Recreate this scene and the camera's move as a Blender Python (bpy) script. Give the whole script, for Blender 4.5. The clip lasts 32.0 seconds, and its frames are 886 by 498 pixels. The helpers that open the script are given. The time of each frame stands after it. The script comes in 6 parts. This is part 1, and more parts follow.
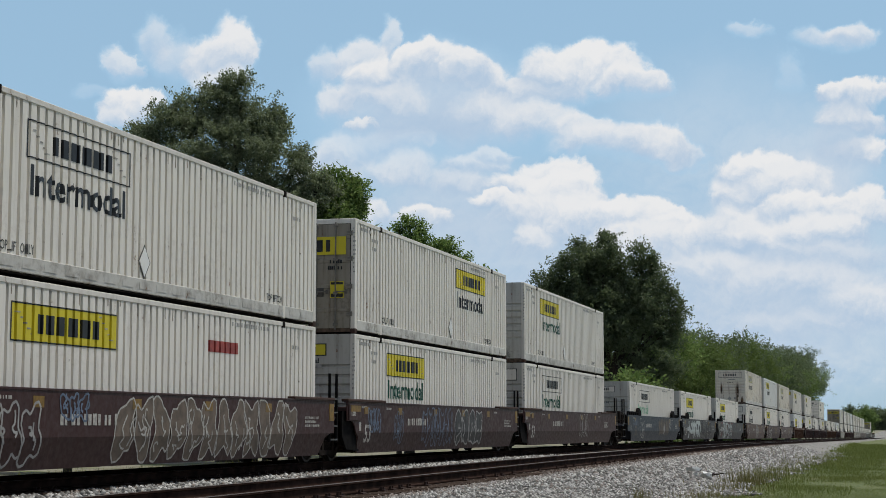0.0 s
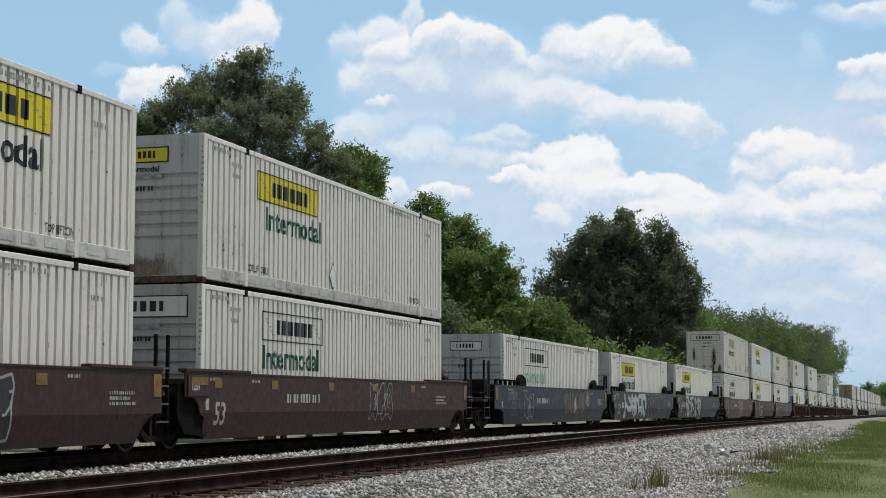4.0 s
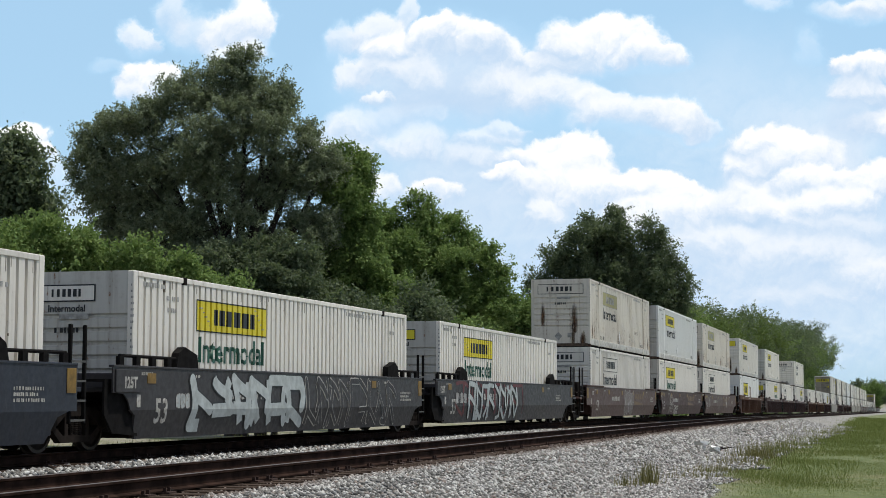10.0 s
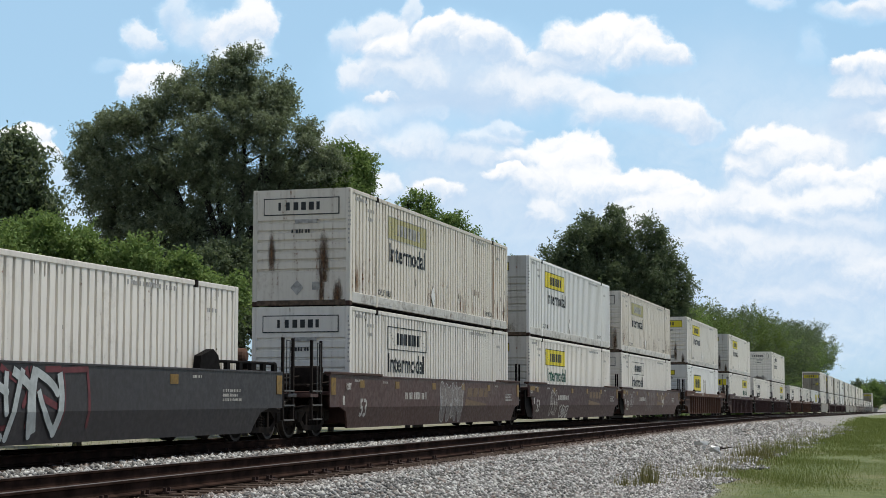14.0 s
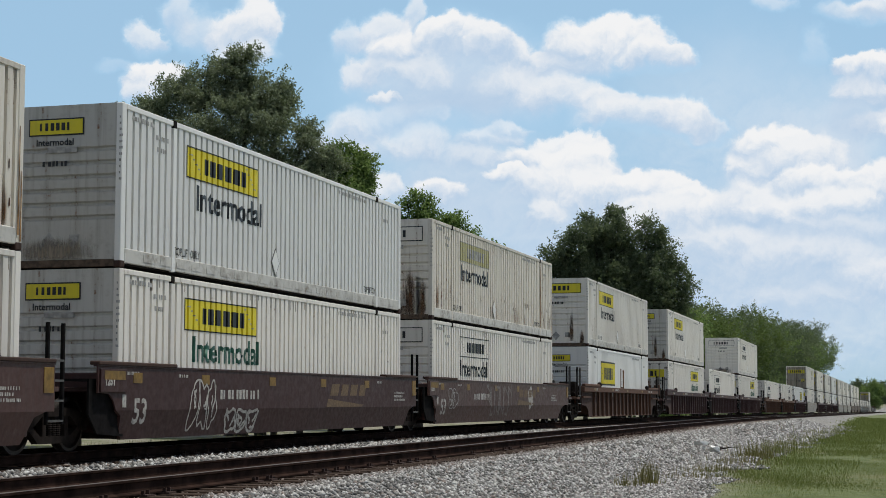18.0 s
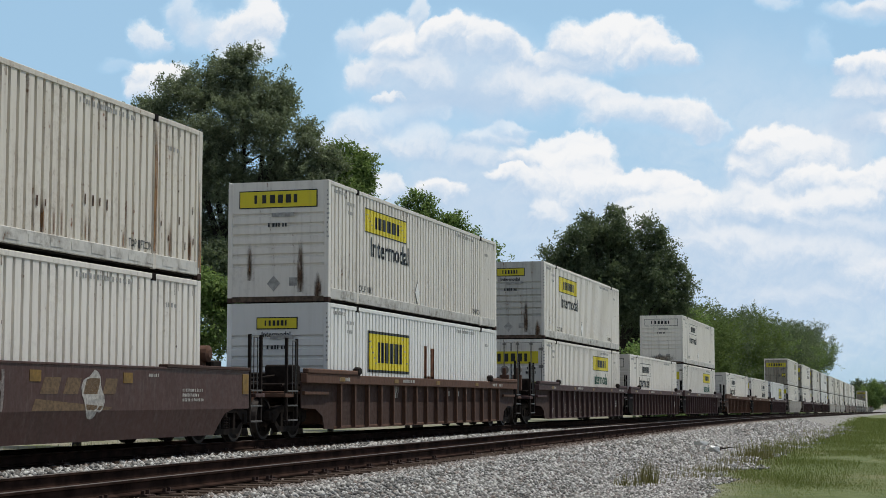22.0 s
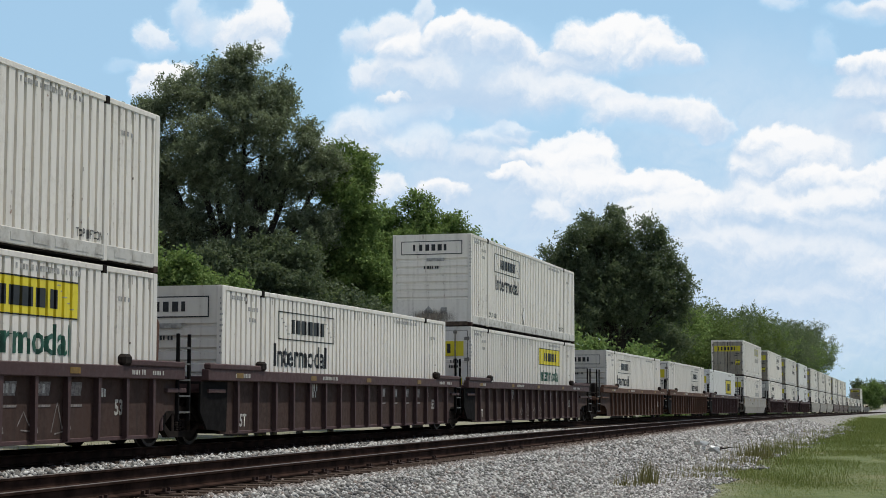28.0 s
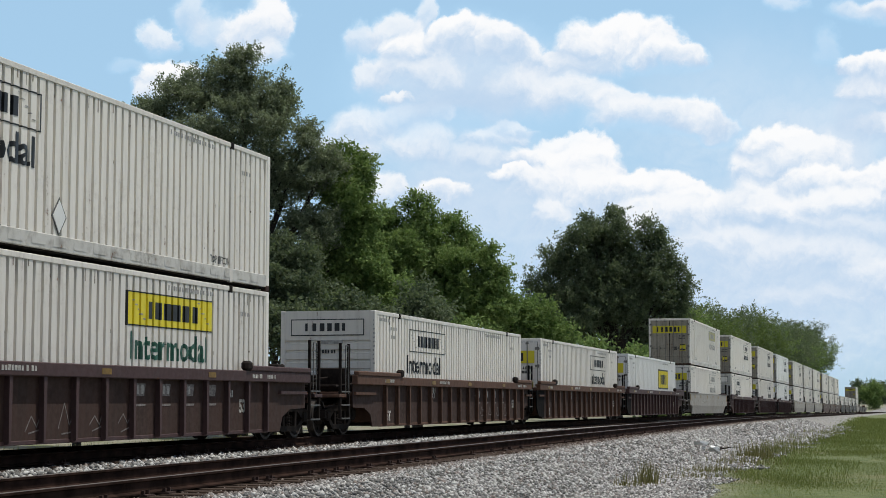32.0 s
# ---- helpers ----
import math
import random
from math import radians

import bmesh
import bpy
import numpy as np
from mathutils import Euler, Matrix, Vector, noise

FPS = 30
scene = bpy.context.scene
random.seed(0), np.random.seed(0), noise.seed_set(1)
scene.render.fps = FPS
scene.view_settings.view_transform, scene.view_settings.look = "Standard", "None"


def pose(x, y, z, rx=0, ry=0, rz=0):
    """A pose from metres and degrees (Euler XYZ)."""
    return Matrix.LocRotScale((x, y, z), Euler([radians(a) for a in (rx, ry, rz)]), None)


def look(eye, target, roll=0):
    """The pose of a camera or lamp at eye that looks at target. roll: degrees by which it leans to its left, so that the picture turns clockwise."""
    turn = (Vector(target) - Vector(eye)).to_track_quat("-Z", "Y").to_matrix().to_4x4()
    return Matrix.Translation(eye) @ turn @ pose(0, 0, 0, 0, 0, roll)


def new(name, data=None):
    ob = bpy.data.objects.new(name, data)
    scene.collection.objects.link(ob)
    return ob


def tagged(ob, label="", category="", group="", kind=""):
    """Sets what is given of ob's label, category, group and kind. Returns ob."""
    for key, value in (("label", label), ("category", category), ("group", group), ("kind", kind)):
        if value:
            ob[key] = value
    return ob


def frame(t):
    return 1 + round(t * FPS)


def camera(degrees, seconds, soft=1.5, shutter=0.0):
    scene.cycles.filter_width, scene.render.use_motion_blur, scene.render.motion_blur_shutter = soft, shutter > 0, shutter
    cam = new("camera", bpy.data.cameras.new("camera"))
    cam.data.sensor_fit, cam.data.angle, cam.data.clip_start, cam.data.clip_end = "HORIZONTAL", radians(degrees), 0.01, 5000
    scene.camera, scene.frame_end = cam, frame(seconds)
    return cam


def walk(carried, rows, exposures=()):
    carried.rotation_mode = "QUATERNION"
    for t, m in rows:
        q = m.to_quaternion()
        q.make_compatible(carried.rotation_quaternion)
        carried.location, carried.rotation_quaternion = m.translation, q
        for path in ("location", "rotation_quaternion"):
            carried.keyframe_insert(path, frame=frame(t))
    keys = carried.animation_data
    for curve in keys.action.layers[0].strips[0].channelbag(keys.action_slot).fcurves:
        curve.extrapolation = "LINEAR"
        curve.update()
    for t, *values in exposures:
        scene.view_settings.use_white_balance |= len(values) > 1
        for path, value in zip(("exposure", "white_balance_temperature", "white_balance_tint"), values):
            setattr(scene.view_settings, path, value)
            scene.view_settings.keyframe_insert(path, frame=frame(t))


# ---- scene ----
# Plan: x runs along the railway, away from the camera; y runs across it, away from the camera; z = 0 is the rail head.
FOCAL = 2874.6
TURN, TILT, EYE = 0.28133, 0.09127, 0.907


def aim(pan=0.0, tip=0.0):
    """The camera's pose, panned and tipped by so many thousandths of a radian."""
    a, b = TURN + pan / 1000, TILT + tip / 1000
    return look((0, 0, EYE), (math.cos(a) * math.cos(b), math.sin(a) * math.cos(b), EYE + math.sin(b)))


cam = camera(2 * math.degrees(math.atan(784 / FOCAL)), 32.0, soft=0.75)
PATH = [(0, -5.2, 15.8), (0.5, -2.1, 15.0), (1, 2.1, 12.2), (1.5, 5.9, 9.0), (2, 9.0, 7.0), (2.5, 10.1, 4.9), (3, 9.7, 3.8), (3.5, 7.7, 2.8),
        (4.5, 4.2, 1.7), (5.5, 2.1, 1.0), (6, 1.4, 0.7), (7, 0.7, 0.5), (8, 0.2, 0.2), (9, 0, 0), (20, -0.2, 0), (32, -0.3, 0)]
walk(cam, [(t, aim(a, b)) for t, a, b in PATH],
     exposures=[(0, -0.31), (3, -0.2), (6, -0.06), (9, 0.05), (14, 0.0), (17, -0.19), (20, -0.19), (23, -0.14), (26, -0.14), (29, -0.05), (32, -0.06)])

# ---- light ----
SUN_HIGH, SUN_FROM = 71, 302  # degrees above the horizon; the compass side it shines from, anticlockwise from +x
world = bpy.data.worlds.new("sky")
scene.world = world
world.use_nodes = True
sky = world.node_tree.nodes.new("ShaderNodeTexSky")
sky.sky_type, sky.sun_disc = "NISHITA", False
sky.sun_elevation, sky.sun_rotation = radians(SUN_HIGH), radians(90 - SUN_FROM)
sky.air_density, sky.dust_density, sky.ozone_density = 1.0, 0.7, 2.5
back = world.node_tree.nodes["Background"]
back.inputs["Strength"].default_value = 0.105
# broken white cloud over the rest of the sky, above what the view takes in
wn, wl = world.node_tree.nodes, world.node_tree.links
where = wn.new("ShaderNodeTexCoord")
fluff = wn.new("ShaderNodeTexNoise")
fluff.inputs["Scale"].default_value, fluff.inputs["Detail"].default_value = 3.0, 6.0
cover, high, both_, mixed, part_z = wn.new("ShaderNodeMapRange"), wn.new("ShaderNodeMapRange"), wn.new("ShaderNodeMath"), wn.new("ShaderNodeMix"), wn.new("ShaderNodeSeparateXYZ")
cover.inputs[1].default_value, cover.inputs[2].default_value = 0.40, 0.58
high.inputs[1].default_value, high.inputs[2].default_value = 0.30, 0.45
both_.operation, mixed.data_type = "MULTIPLY", "RGBA"
mixed.inputs[7].default_value = (3.8, 3.7, 3.5, 1)
wl.new(where.outputs["Generated"], fluff.inputs["Vector"])
wl.new(where.outputs["Generated"], part_z.inputs[0])
wl.new(fluff.outputs[0], cover.inputs[0])
wl.new(part_z.outputs[2], high.inputs[0])
wl.new(cover.outputs[0], both_.inputs[0])
wl.new(high.outputs[0], both_.inputs[1])
wl.new(both_.outputs[0], mixed.inputs[0])
wl.new(sky.outputs["Color"], mixed.inputs[6])
wl.new(mixed.outputs[2], back.inputs["Color"])
sun_data = bpy.data.lights.new("sun", "SUN")
sun_data.energy, sun_data.angle, sun_data.color = 3.7, radians(0.6), (0.97, 0.95, 0.87)
sun = new("sun", sun_data)
a, b = radians(SUN_FROM), radians(SUN_HIGH)
sun.matrix_world = look((math.cos(a) * math.cos(b) * 50, math.sin(a) * math.cos(b) * 50, math.sin(b) * 50), (0, 0, 0))


# ---- materials ----
class Nodes:
    """A short way to write a node material."""

    def __init__(self, name):
        self.mat = bpy.data.materials.new(name)
        self.mat.use_nodes = True
        self.tree = self.mat.node_tree
        self.bsdf = self.tree.nodes["Principled BSDF"]
        self.out = self.tree.nodes["Material Output"]

    def put(self, socket, value):
        if isinstance(value, bpy.types.NodeSocket):
            self.tree.links.new(value, socket)
        elif isinstance(value, (tuple, list)) and len(value) == 3 and socket.type == "RGBA":
            socket.default_value = (*value, 1)
        else:
            socket.default_value = value

    def node(self, kind, out=0, **ins):
        n = self.tree.nodes.new("ShaderNode" + kind)
        return self.fill(n, ins).outputs[out]

    def fill(self, n, ins):
        for k, v in ins.items():
            key = int(k[1:]) if k[0] == "i" and k[1:].isdigit() else k.replace("_", " ")
            self.put(n.inputs[key], v)
        return n

    def coord(self, which="Object", scale=(1, 1, 1), loc=(0, 0, 0)):
        c = self.tree.nodes.new("ShaderNodeTexCoord").outputs[which]
        return self.node("Mapping", Vector=c, Scale=scale, Location=loc)

    def noise(self, vec, scale, detail=4.0, rough=0.55):
        return self.node("TexNoise", Vector=vec, Scale=scale, Detail=detail, Roughness=rough)

    def ramp(self, value, lo, hi, a=0.0, b=1.0):
        n = self.tree.nodes.new("ShaderNodeMapRange")
        n.interpolation_type = "SMOOTHSTEP"
        return self.fill(n, {"Value": value, "i1": lo, "i2": hi, "i3": a, "i4": b}).outputs[0]

    def math(self, op, a, b=0.0):
        n = self.tree.nodes.new("ShaderNodeMath")
        n.operation = op
        return self.fill(n, {"i0": a, "i1": b}).outputs[0]

    def mix(self, f, a, b, blend="MIX"):
        n = self.tree.nodes.new("ShaderNodeMix")
        n.data_type, n.blend_type = "RGBA", blend
        self.put(n.inputs[0], f), self.put(n.inputs[6], a), self.put(n.inputs[7], b)
        return n.outputs[2]

    def bump(self, height, strength=0.3, distance=0.02):
        return self.node("Bump", Height=height, Strength=strength, Distance=distance)

    def random(self):
        return self.tree.nodes.new("ShaderNodeObjectInfo").outputs["Random"]

    def island(self):
        return self.tree.nodes.new("ShaderNodeNewGeometry").outputs["Random Per Island"]

    def set(self, **ins):
        for k, v in ins.items():
            self.put(self.bsdf.inputs[k.replace("_", " ")], v)
        return self


def paint(name, colour, dirt=(0.16, 0.11, 0.07), wear=0.35, rough=0.5, rust=0.0, streak=True, metal=0.0, fade=None):
    """Weathered paint on steel: grime in streaks, fine speckle, rust patches where asked."""
    n = Nodes(name)
    wide = n.noise(n.coord(), 0.7, 5)
    fine = n.noise(n.coord(), 9.0, 6, 0.65)
    drip = n.noise(n.coord(scale=(5, 5, 0.35) if streak else (2, 2, 2)), 1.6, 5, 0.6)
    tint = n.node("HueSaturation", Color=(*colour, 1), Value=n.ramp(n.random(), 0, 1, 0.9, 1.06))
    col = n.mix(n.math("MULTIPLY", n.ramp(drip, 0.42, 0.78), wear), tint, dirt)
    col = n.mix(n.math("MULTIPLY", n.ramp(n.math("MULTIPLY", wide, fine), 0.24, 0.44), wear * 0.8), col, dirt)
    if fade:
        chalky = n.noise(n.coord(scale=(7, 7, 0.8)), 1.9, 7, 0.7)
        worn = n.math("MULTIPLY", n.ramp(chalky, 0.5, 0.74), n.ramp(n.noise(n.coord(), 0.45, 4), 0.4, 0.65))
        col = n.mix(n.math("MULTIPLY", worn, 0.55), col, fade)
    if rust:
        spots = n.ramp(n.math("ADD", n.math("MULTIPLY", drip, 0.6), n.math("MULTIPLY", fine, 0.5)), 0.68 - 0.14 * rust, 0.78 - 0.1 * rust)
        col = n.mix(spots, col, n.mix(fine, (0.09, 0.03, 0.012), (0.26, 0.11, 0.045)))
    n.set(Base_Color=col, Roughness=n.ramp(fine, 0.3, 0.7, rough - 0.08, rough + 0.15), Metallic=metal, Specular_IOR_Level=0.35,
          Normal=n.bump(n.math("ADD", fine, wide), 0.12, 0.01))
    return n.mat


def plain(name, colour, rough=0.6, spread=0.25, scale=6.0, metal=0.0, bump=0.15, gloss=0.4):
    n = Nodes(name)
    f = n.noise(n.coord(), scale, 6, 0.6)
    dark = tuple(c * (1 - spread) for c in colour)
    light = tuple(min(1, c * (1 + spread)) for c in colour)
    n.set(Base_Color=n.mix(n.ramp(f, 0.3, 0.7), dark, light), Roughness=rough, Metallic=metal, Specular_IOR_Level=gloss, Normal=n.bump(f, bump, 0.01))
    return n.mat


M = {}
M["ivory"] = paint("ivory_paint", (0.815, 0.772, 0.712), wear=0.2, rough=0.45, rust=0.12)
M["white"] = paint("white_paint", (0.83, 0.82, 0.80), wear=0.08, rough=0.4)
M["grimy"] = paint("grimy_ivory_paint", (0.72, 0.672, 0.60), (0.22, 0.14, 0.08), wear=0.30, rough=0.55, rust=0.32)
# dusky: dusty paint, darkened further for the shade on the container ends
M["dusky"] = paint("dusty_shaded_end_paint", (0.56, 0.545, 0.51), (0.16, 0.12, 0.085), wear=0.42, rough=0.6, rust=0.2)
M["tanpaint"] = paint("dark_tan_door_paint", (0.36, 0.325, 0.27), (0.10, 0.07, 0.045), 0.6, 0.65, rust=0.25)
M["barsteel"] = plain("dull_zinc_bar", (0.20, 0.185, 0.165), 0.55, 0.35)
M["sill"] = plain("rusty_dark_sill", (0.10, 0.07, 0.05), 0.85, 0.5, 7.0)
M["worn"] = plain("worn_black_decal", (0.11, 0.108, 0.105), 0.6, 0.5, 18.0)
M["wornwhite"] = plain("worn_pale_stencil", (0.19, 0.165, 0.155), 0.7, 0.5, 16.0)
M["roof"] = paint("roof_paint", (0.72, 0.71, 0.68), wear=0.3, rough=0.5, streak=False)
M["maroon"] = paint("oxide_brown_paint", (0.048, 0.0195, 0.0175), (0.028, 0.017, 0.015), 0.35, 0.55, fade=(0.115, 0.078, 0.07))
M["brown"] = paint("faded_brown_paint", (0.077, 0.037, 0.031), (0.050, 0.034, 0.029), 0.45, 0.5, fade=(0.18, 0.14, 0.12))
M["slate"] = paint("slate_blue_paint", (0.026, 0.030, 0.043), (0.028, 0.025, 0.025), 0.35, 0.5, fade=(0.072, 0.076, 0.09))
M["charcoal"] = paint("charcoal_paint", (0.040, 0.036, 0.039), (0.050, 0.042, 0.039), 0.35, 0.5, fade=(0.085, 0.078, 0.08))
M["rust"] = paint("rusty_brown_paint", (0.112, 0.057, 0.038), (0.052, 0.034, 0.025), 0.6, 0.8, rust=0.3)
M["plum"] = paint("dark_plum_paint", (0.072, 0.038, 0.038), (0.051, 0.036, 0.034), 0.5, 0.65, rust=0.08)
# web: grimy brown, its base colour lowered for the shade below the top chord
M["web"] = paint("grimy_shaded_web_steel", (0.058, 0.031, 0.024), (0.028, 0.019, 0.015), 0.6, 0.85)
M["scuffed"] = paint("scuffed_grey_rail", (0.60, 0.58, 0.545), (0.20, 0.17, 0.14), 0.75, 0.5, rust=0.1, streak=False)
M["grey"] = paint("pale_grey_paint", (0.34, 0.32, 0.29), (0.16, 0.12, 0.09), 0.5, 0.6)
M["ladder"] = plain("worn_grey_steel", (0.085, 0.08, 0.075), 0.5, 0.3)
M["iron"] = plain("grimy_cast_iron", (0.018, 0.0135, 0.0115), 0.85, 0.4, gloss=0.12)
M["black"] = plain("black_steel", (0.013, 0.012, 0.012), 0.9, 0.3, gloss=0.04)
M["tread"] = plain("worn_wheel_steel", (0.055, 0.046, 0.040), 0.65, 0.4, metal=0.4)
M["railtop"] = plain("worn_rail_head", (0.11, 0.09, 0.08), 0.55, 0.3, metal=0.5)
M["railweb"] = plain("rusty_rail_steel", (0.032, 0.019, 0.015), 0.95, 0.45, 3.0, gloss=0.03)
M["tie"] = plain("creosoted_wood", (0.056, 0.039, 0.030), 0.95, 0.45, 5.0, gloss=0.08)
M["yellow"] = paint("yellow_decal", (0.74, 0.62, 0.035), (0.35, 0.29, 0.08), 0.25, 0.5)
M["palegold"] = paint("faded_yellow_decal", (0.50, 0.46, 0.22), (0.55, 0.51, 0.42), 0.55, 0.55)
M["ink"] = plain("black_decal", (0.02, 0.021, 0.024), 0.5, 0.3)
M["green"] = plain("green_decal", (0.018, 0.085, 0.055), 0.5, 0.4)
M["palegreen"] = plain("faded_green_decal", (0.30, 0.50, 0.36), 0.5, 0.3)
M["greyink"] = plain("worn_grey_decal", (0.36, 0.35, 0.335), 0.5, 0.4)
M["amber"] = plain("amber_reflector", (0.21, 0.12, 0.022), 0.5, 0.4)
M["stencil"] = plain("worn_white_stencil", (0.42, 0.40, 0.37), 0.6, 0.35, 14.0)
M["gold"] = plain("worn_gold_stencil", (0.145, 0.092, 0.048), 0.6, 0.35, 14.0)
M["silver"] = plain("silver_spray_paint", (0.42, 0.45, 0.45), 0.45, 0.2, 4.0)
M["chalk"] = plain("white_spray_paint", (0.34, 0.33, 0.32), 0.55, 0.25, 4.0)
M["tan"] = plain("faded_tan_spray_paint", (0.14, 0.105, 0.08), 0.6, 0.3, 4.0)
M["blush"] = plain("dull_red_spray_paint", (0.13, 0.03, 0.035), 0.55, 0.3, 4.0)
M["teal"] = plain("pale_blue_spray_paint", (0.125, 0.165, 0.235), 0.55, 0.3, 4.0)
M["ochre"] = plain("orange_rust_stain", (0.25, 0.135, 0.055), 0.85, 0.55, 5.0)
M["darkrust"] = plain("dark_rust_spot", (0.075, 0.036, 0.02), 0.9, 0.4, 12.0)
M["grime"] = plain("dark_grime", (0.27, 0.23, 0.19), 0.8, 0.5, 9.0)
M["rusty"] = plain("bare_rust", (0.13, 0.05, 0.022), 0.9, 0.5, 8.0)


def rust_streak(name="rust_streak", axis=1, low=0.16, tones=((0.026, 0.014, 0.009), (0.23, 0.12, 0.058))):
    """Rust that runs down a painted panel, thinning to nothing at its edges."""
    n = Nodes(name)
    g = n.coord("Generated")
    y = n.node("SeparateXYZ", axis, Vector=g)
    z = n.node("SeparateXYZ", 2, Vector=g)
    side = n.ramp(n.math("ABSOLUTE", n.math("SUBTRACT", y, 0.5)), 0.0, 0.5, 1, 0)
    ends = n.math("MULTIPLY", n.ramp(z, -0.3, 0.2), n.ramp(z, 0.3, 1.0, 1, 0))
    run = n.noise(n.coord(scale=(11, 11, 1.4)), 2.0, 6, 0.65)
    a = n.math("MULTIPLY", n.ramp(n.math("MULTIPLY", run, n.math("ADD", n.math("MULTIPLY", side, ends), 0.1)), low, 0.7), 0.85)
    n.set(Base_Color=n.mix(run, *tones), Roughness=0.9, Alpha=a)
    return n.mat


M["streak"] = rust_streak()
M["faintstreak"] = rust_streak("faint_dirt_streak", 1, 0.10, ((0.20, 0.16, 0.125), (0.40, 0.34, 0.27)))
M["sidestreak"] = rust_streak("side_rust_streak", 0, -0.02, ((0.07, 0.032, 0.014), (0.34, 0.17, 0.07)))
M["redtag"] = plain("red_label", (0.34, 0.06, 0.05), 0.5, 0.3)
M["bark"] = plain("grey_brown_bark", (0.040, 0.033, 0.027), 0.95, 0.45, 9.0, bump=0.6)


def foliage(name, dark, light):
    n = Nodes(name)
    r = n.island()
    col = n.mix(n.ramp(r, 0, 1), dark, light)
    col = n.mix(n.ramp(n.noise(n.coord(), 0.35, 3), 0.35, 0.65), n.mix(0.35, col, dark), col)
    n.set(Base_Color=col, Roughness=0.8, Specular_IOR_Level=0.15)
    lit = n.node("BsdfTranslucent", Color=n.mix(0.35, col, (0.16, 0.22, 0.03)))
    both = n.node("MixShader", i0=0.4, i1=n.bsdf.outputs[0], i2=lit)
    n.tree.links.new(both, n.out.inputs["Surface"])
    return n.mat


M["leaf_grey"] = foliage("grey_green_leaves", (0.155, 0.190, 0.122), (0.330, 0.370, 0.262))
M["leaf_mid"] = foliage("mid_green_leaves", (0.127, 0.208, 0.065), (0.293, 0.384, 0.146))
M["leaf_deep"] = foliage("deep_green_leaves", (0.092, 0.128, 0.080), (0.200, 0.236, 0.155))
M["leaf_light"] = foliage("light_green_leaves", (0.098, 0.145, 0.048), (0.165, 0.220, 0.085))
M["blade"] = foliage("grass_blades", (0.14, 0.175, 0.052), (0.29, 0.31, 0.115))
M["tallgrass"] = foliage("tall_grass", (0.16, 0.17, 0.06), (0.31, 0.30, 0.13))
M["drygrass"] = foliage("dry_grass", (0.15, 0.13, 0.06), (0.28, 0.24, 0.12))


def ballast_stone():
    n = Nodes("crushed_stone")
    r = n.island()
    f = n.noise(n.coord(), 30, 4)
    col = n.mix(n.ramp(r, 0.22, 1.0), (0.035, 0.034, 0.033), (0.62, 0.615, 0.60))
    col = n.mix(n.ramp(r, 0.88, 0.93), col, (0.16, 0.12, 0.10))
    col = n.mix(0.22, col, n.mix(f, (0.2, 0.18, 0.16), (0.6, 0.59, 0.57)))
    y = n.math("ADD", n.node("SeparateXYZ", 1, Vector=n.coord()), n.math("MULTIPLY", n.noise(n.coord(), 1.3, 4), 0.9))
    rust = n.math("MULTIPLY", n.ramp(y, 7.7, 8.6), n.ramp(y, 10.9, 11.5, 1, 0))
    n.set(Base_Color=n.mix(n.math("MULTIPLY", rust, 0.8), col, n.mix(r, (0.045, 0.026, 0.02), (0.15, 0.095, 0.07))), Roughness=0.9)
    return n.mat


def ground_soil():
    """Grass by the line, crushed stone under the tracks: the bounds follow the line across."""
    n = Nodes("ground")
    p = n.coord()
    across = n.node("SeparateXYZ", 1, Vector=p)
    cells = n.node("TexVoronoi", Vector=p, Scale=16.0)
    cell_colour = n.node("TexVoronoi", 1, Vector=p, Scale=16.0)
    grey = n.node("RGBToBW", Color=cell_colour)
    stone = n.mix(n.ramp(grey, 0.1, 0.9), (0.13, 0.125, 0.115), (0.36, 0.35, 0.335))
    stone = n.mix(n.ramp(n.noise(p, 0.8, 4), 0.45, 0.75, 0, 0.5), stone, (0.30, 0.26, 0.21))
    big, fine = n.noise(p, 0.16, 5), n.noise(p, 2.6, 6, 0.7)
    turf = n.mix(n.ramp(fine, 0.3, 0.7), (0.080, 0.110, 0.030), (0.148, 0.172, 0.060))
    turf = n.mix(n.ramp(n.math("ADD", big, n.math("MULTIPLY", fine, 0.4)), 0.72, 0.90, 0, 0.6), turf, (0.25, 0.20, 0.115))
    wave = n.math("ADD", across, n.math("MULTIPLY", n.math("SUBTRACT", n.noise(p, 0.5, 5), 0.5), 2.2))
    along = n.node("SeparateXYZ", 0, Vector=p)
    near = n.ramp(n.math("ADD", wave, n.math("SUBTRACT", n.ramp(along, 22.0, 34.0, 0.9, 0.0), n.ramp(along, 55.0, 210.0, 0.0, 2.6))), 3.7, 4.3)
    far = n.ramp(n.math("ADD", wave, n.ramp(along, 60.0, 115.0, 0.0, 5.0)), 23.5, 26.5)
    sand = n.mix(n.ramp(fine, 0.3, 0.7), (0.20, 0.18, 0.13), (0.34, 0.31, 0.24))
    rough = n.mix(n.ramp(n.noise(p, 0.5, 5), 0.48, 0.66), n.mix(0.2, sand, (0.14, 0.14, 0.08)), turf)
    verge = n.mix(n.math("MULTIPLY", n.ramp(wave, 2.6, 3.6), n.ramp(along, 34.0, 46.0, 0.5, 0.05)), turf, sand)
    col = n.mix(far, n.mix(near, verge, stone), rough)
    n.set(Base_Color=col, Roughness=0.95, Normal=n.bump(n.math("ADD", cells, fine), 0.7, 0.05))
    return n.mat


M["stone"] = ballast_stone()
M["ground"] = ground_soil()


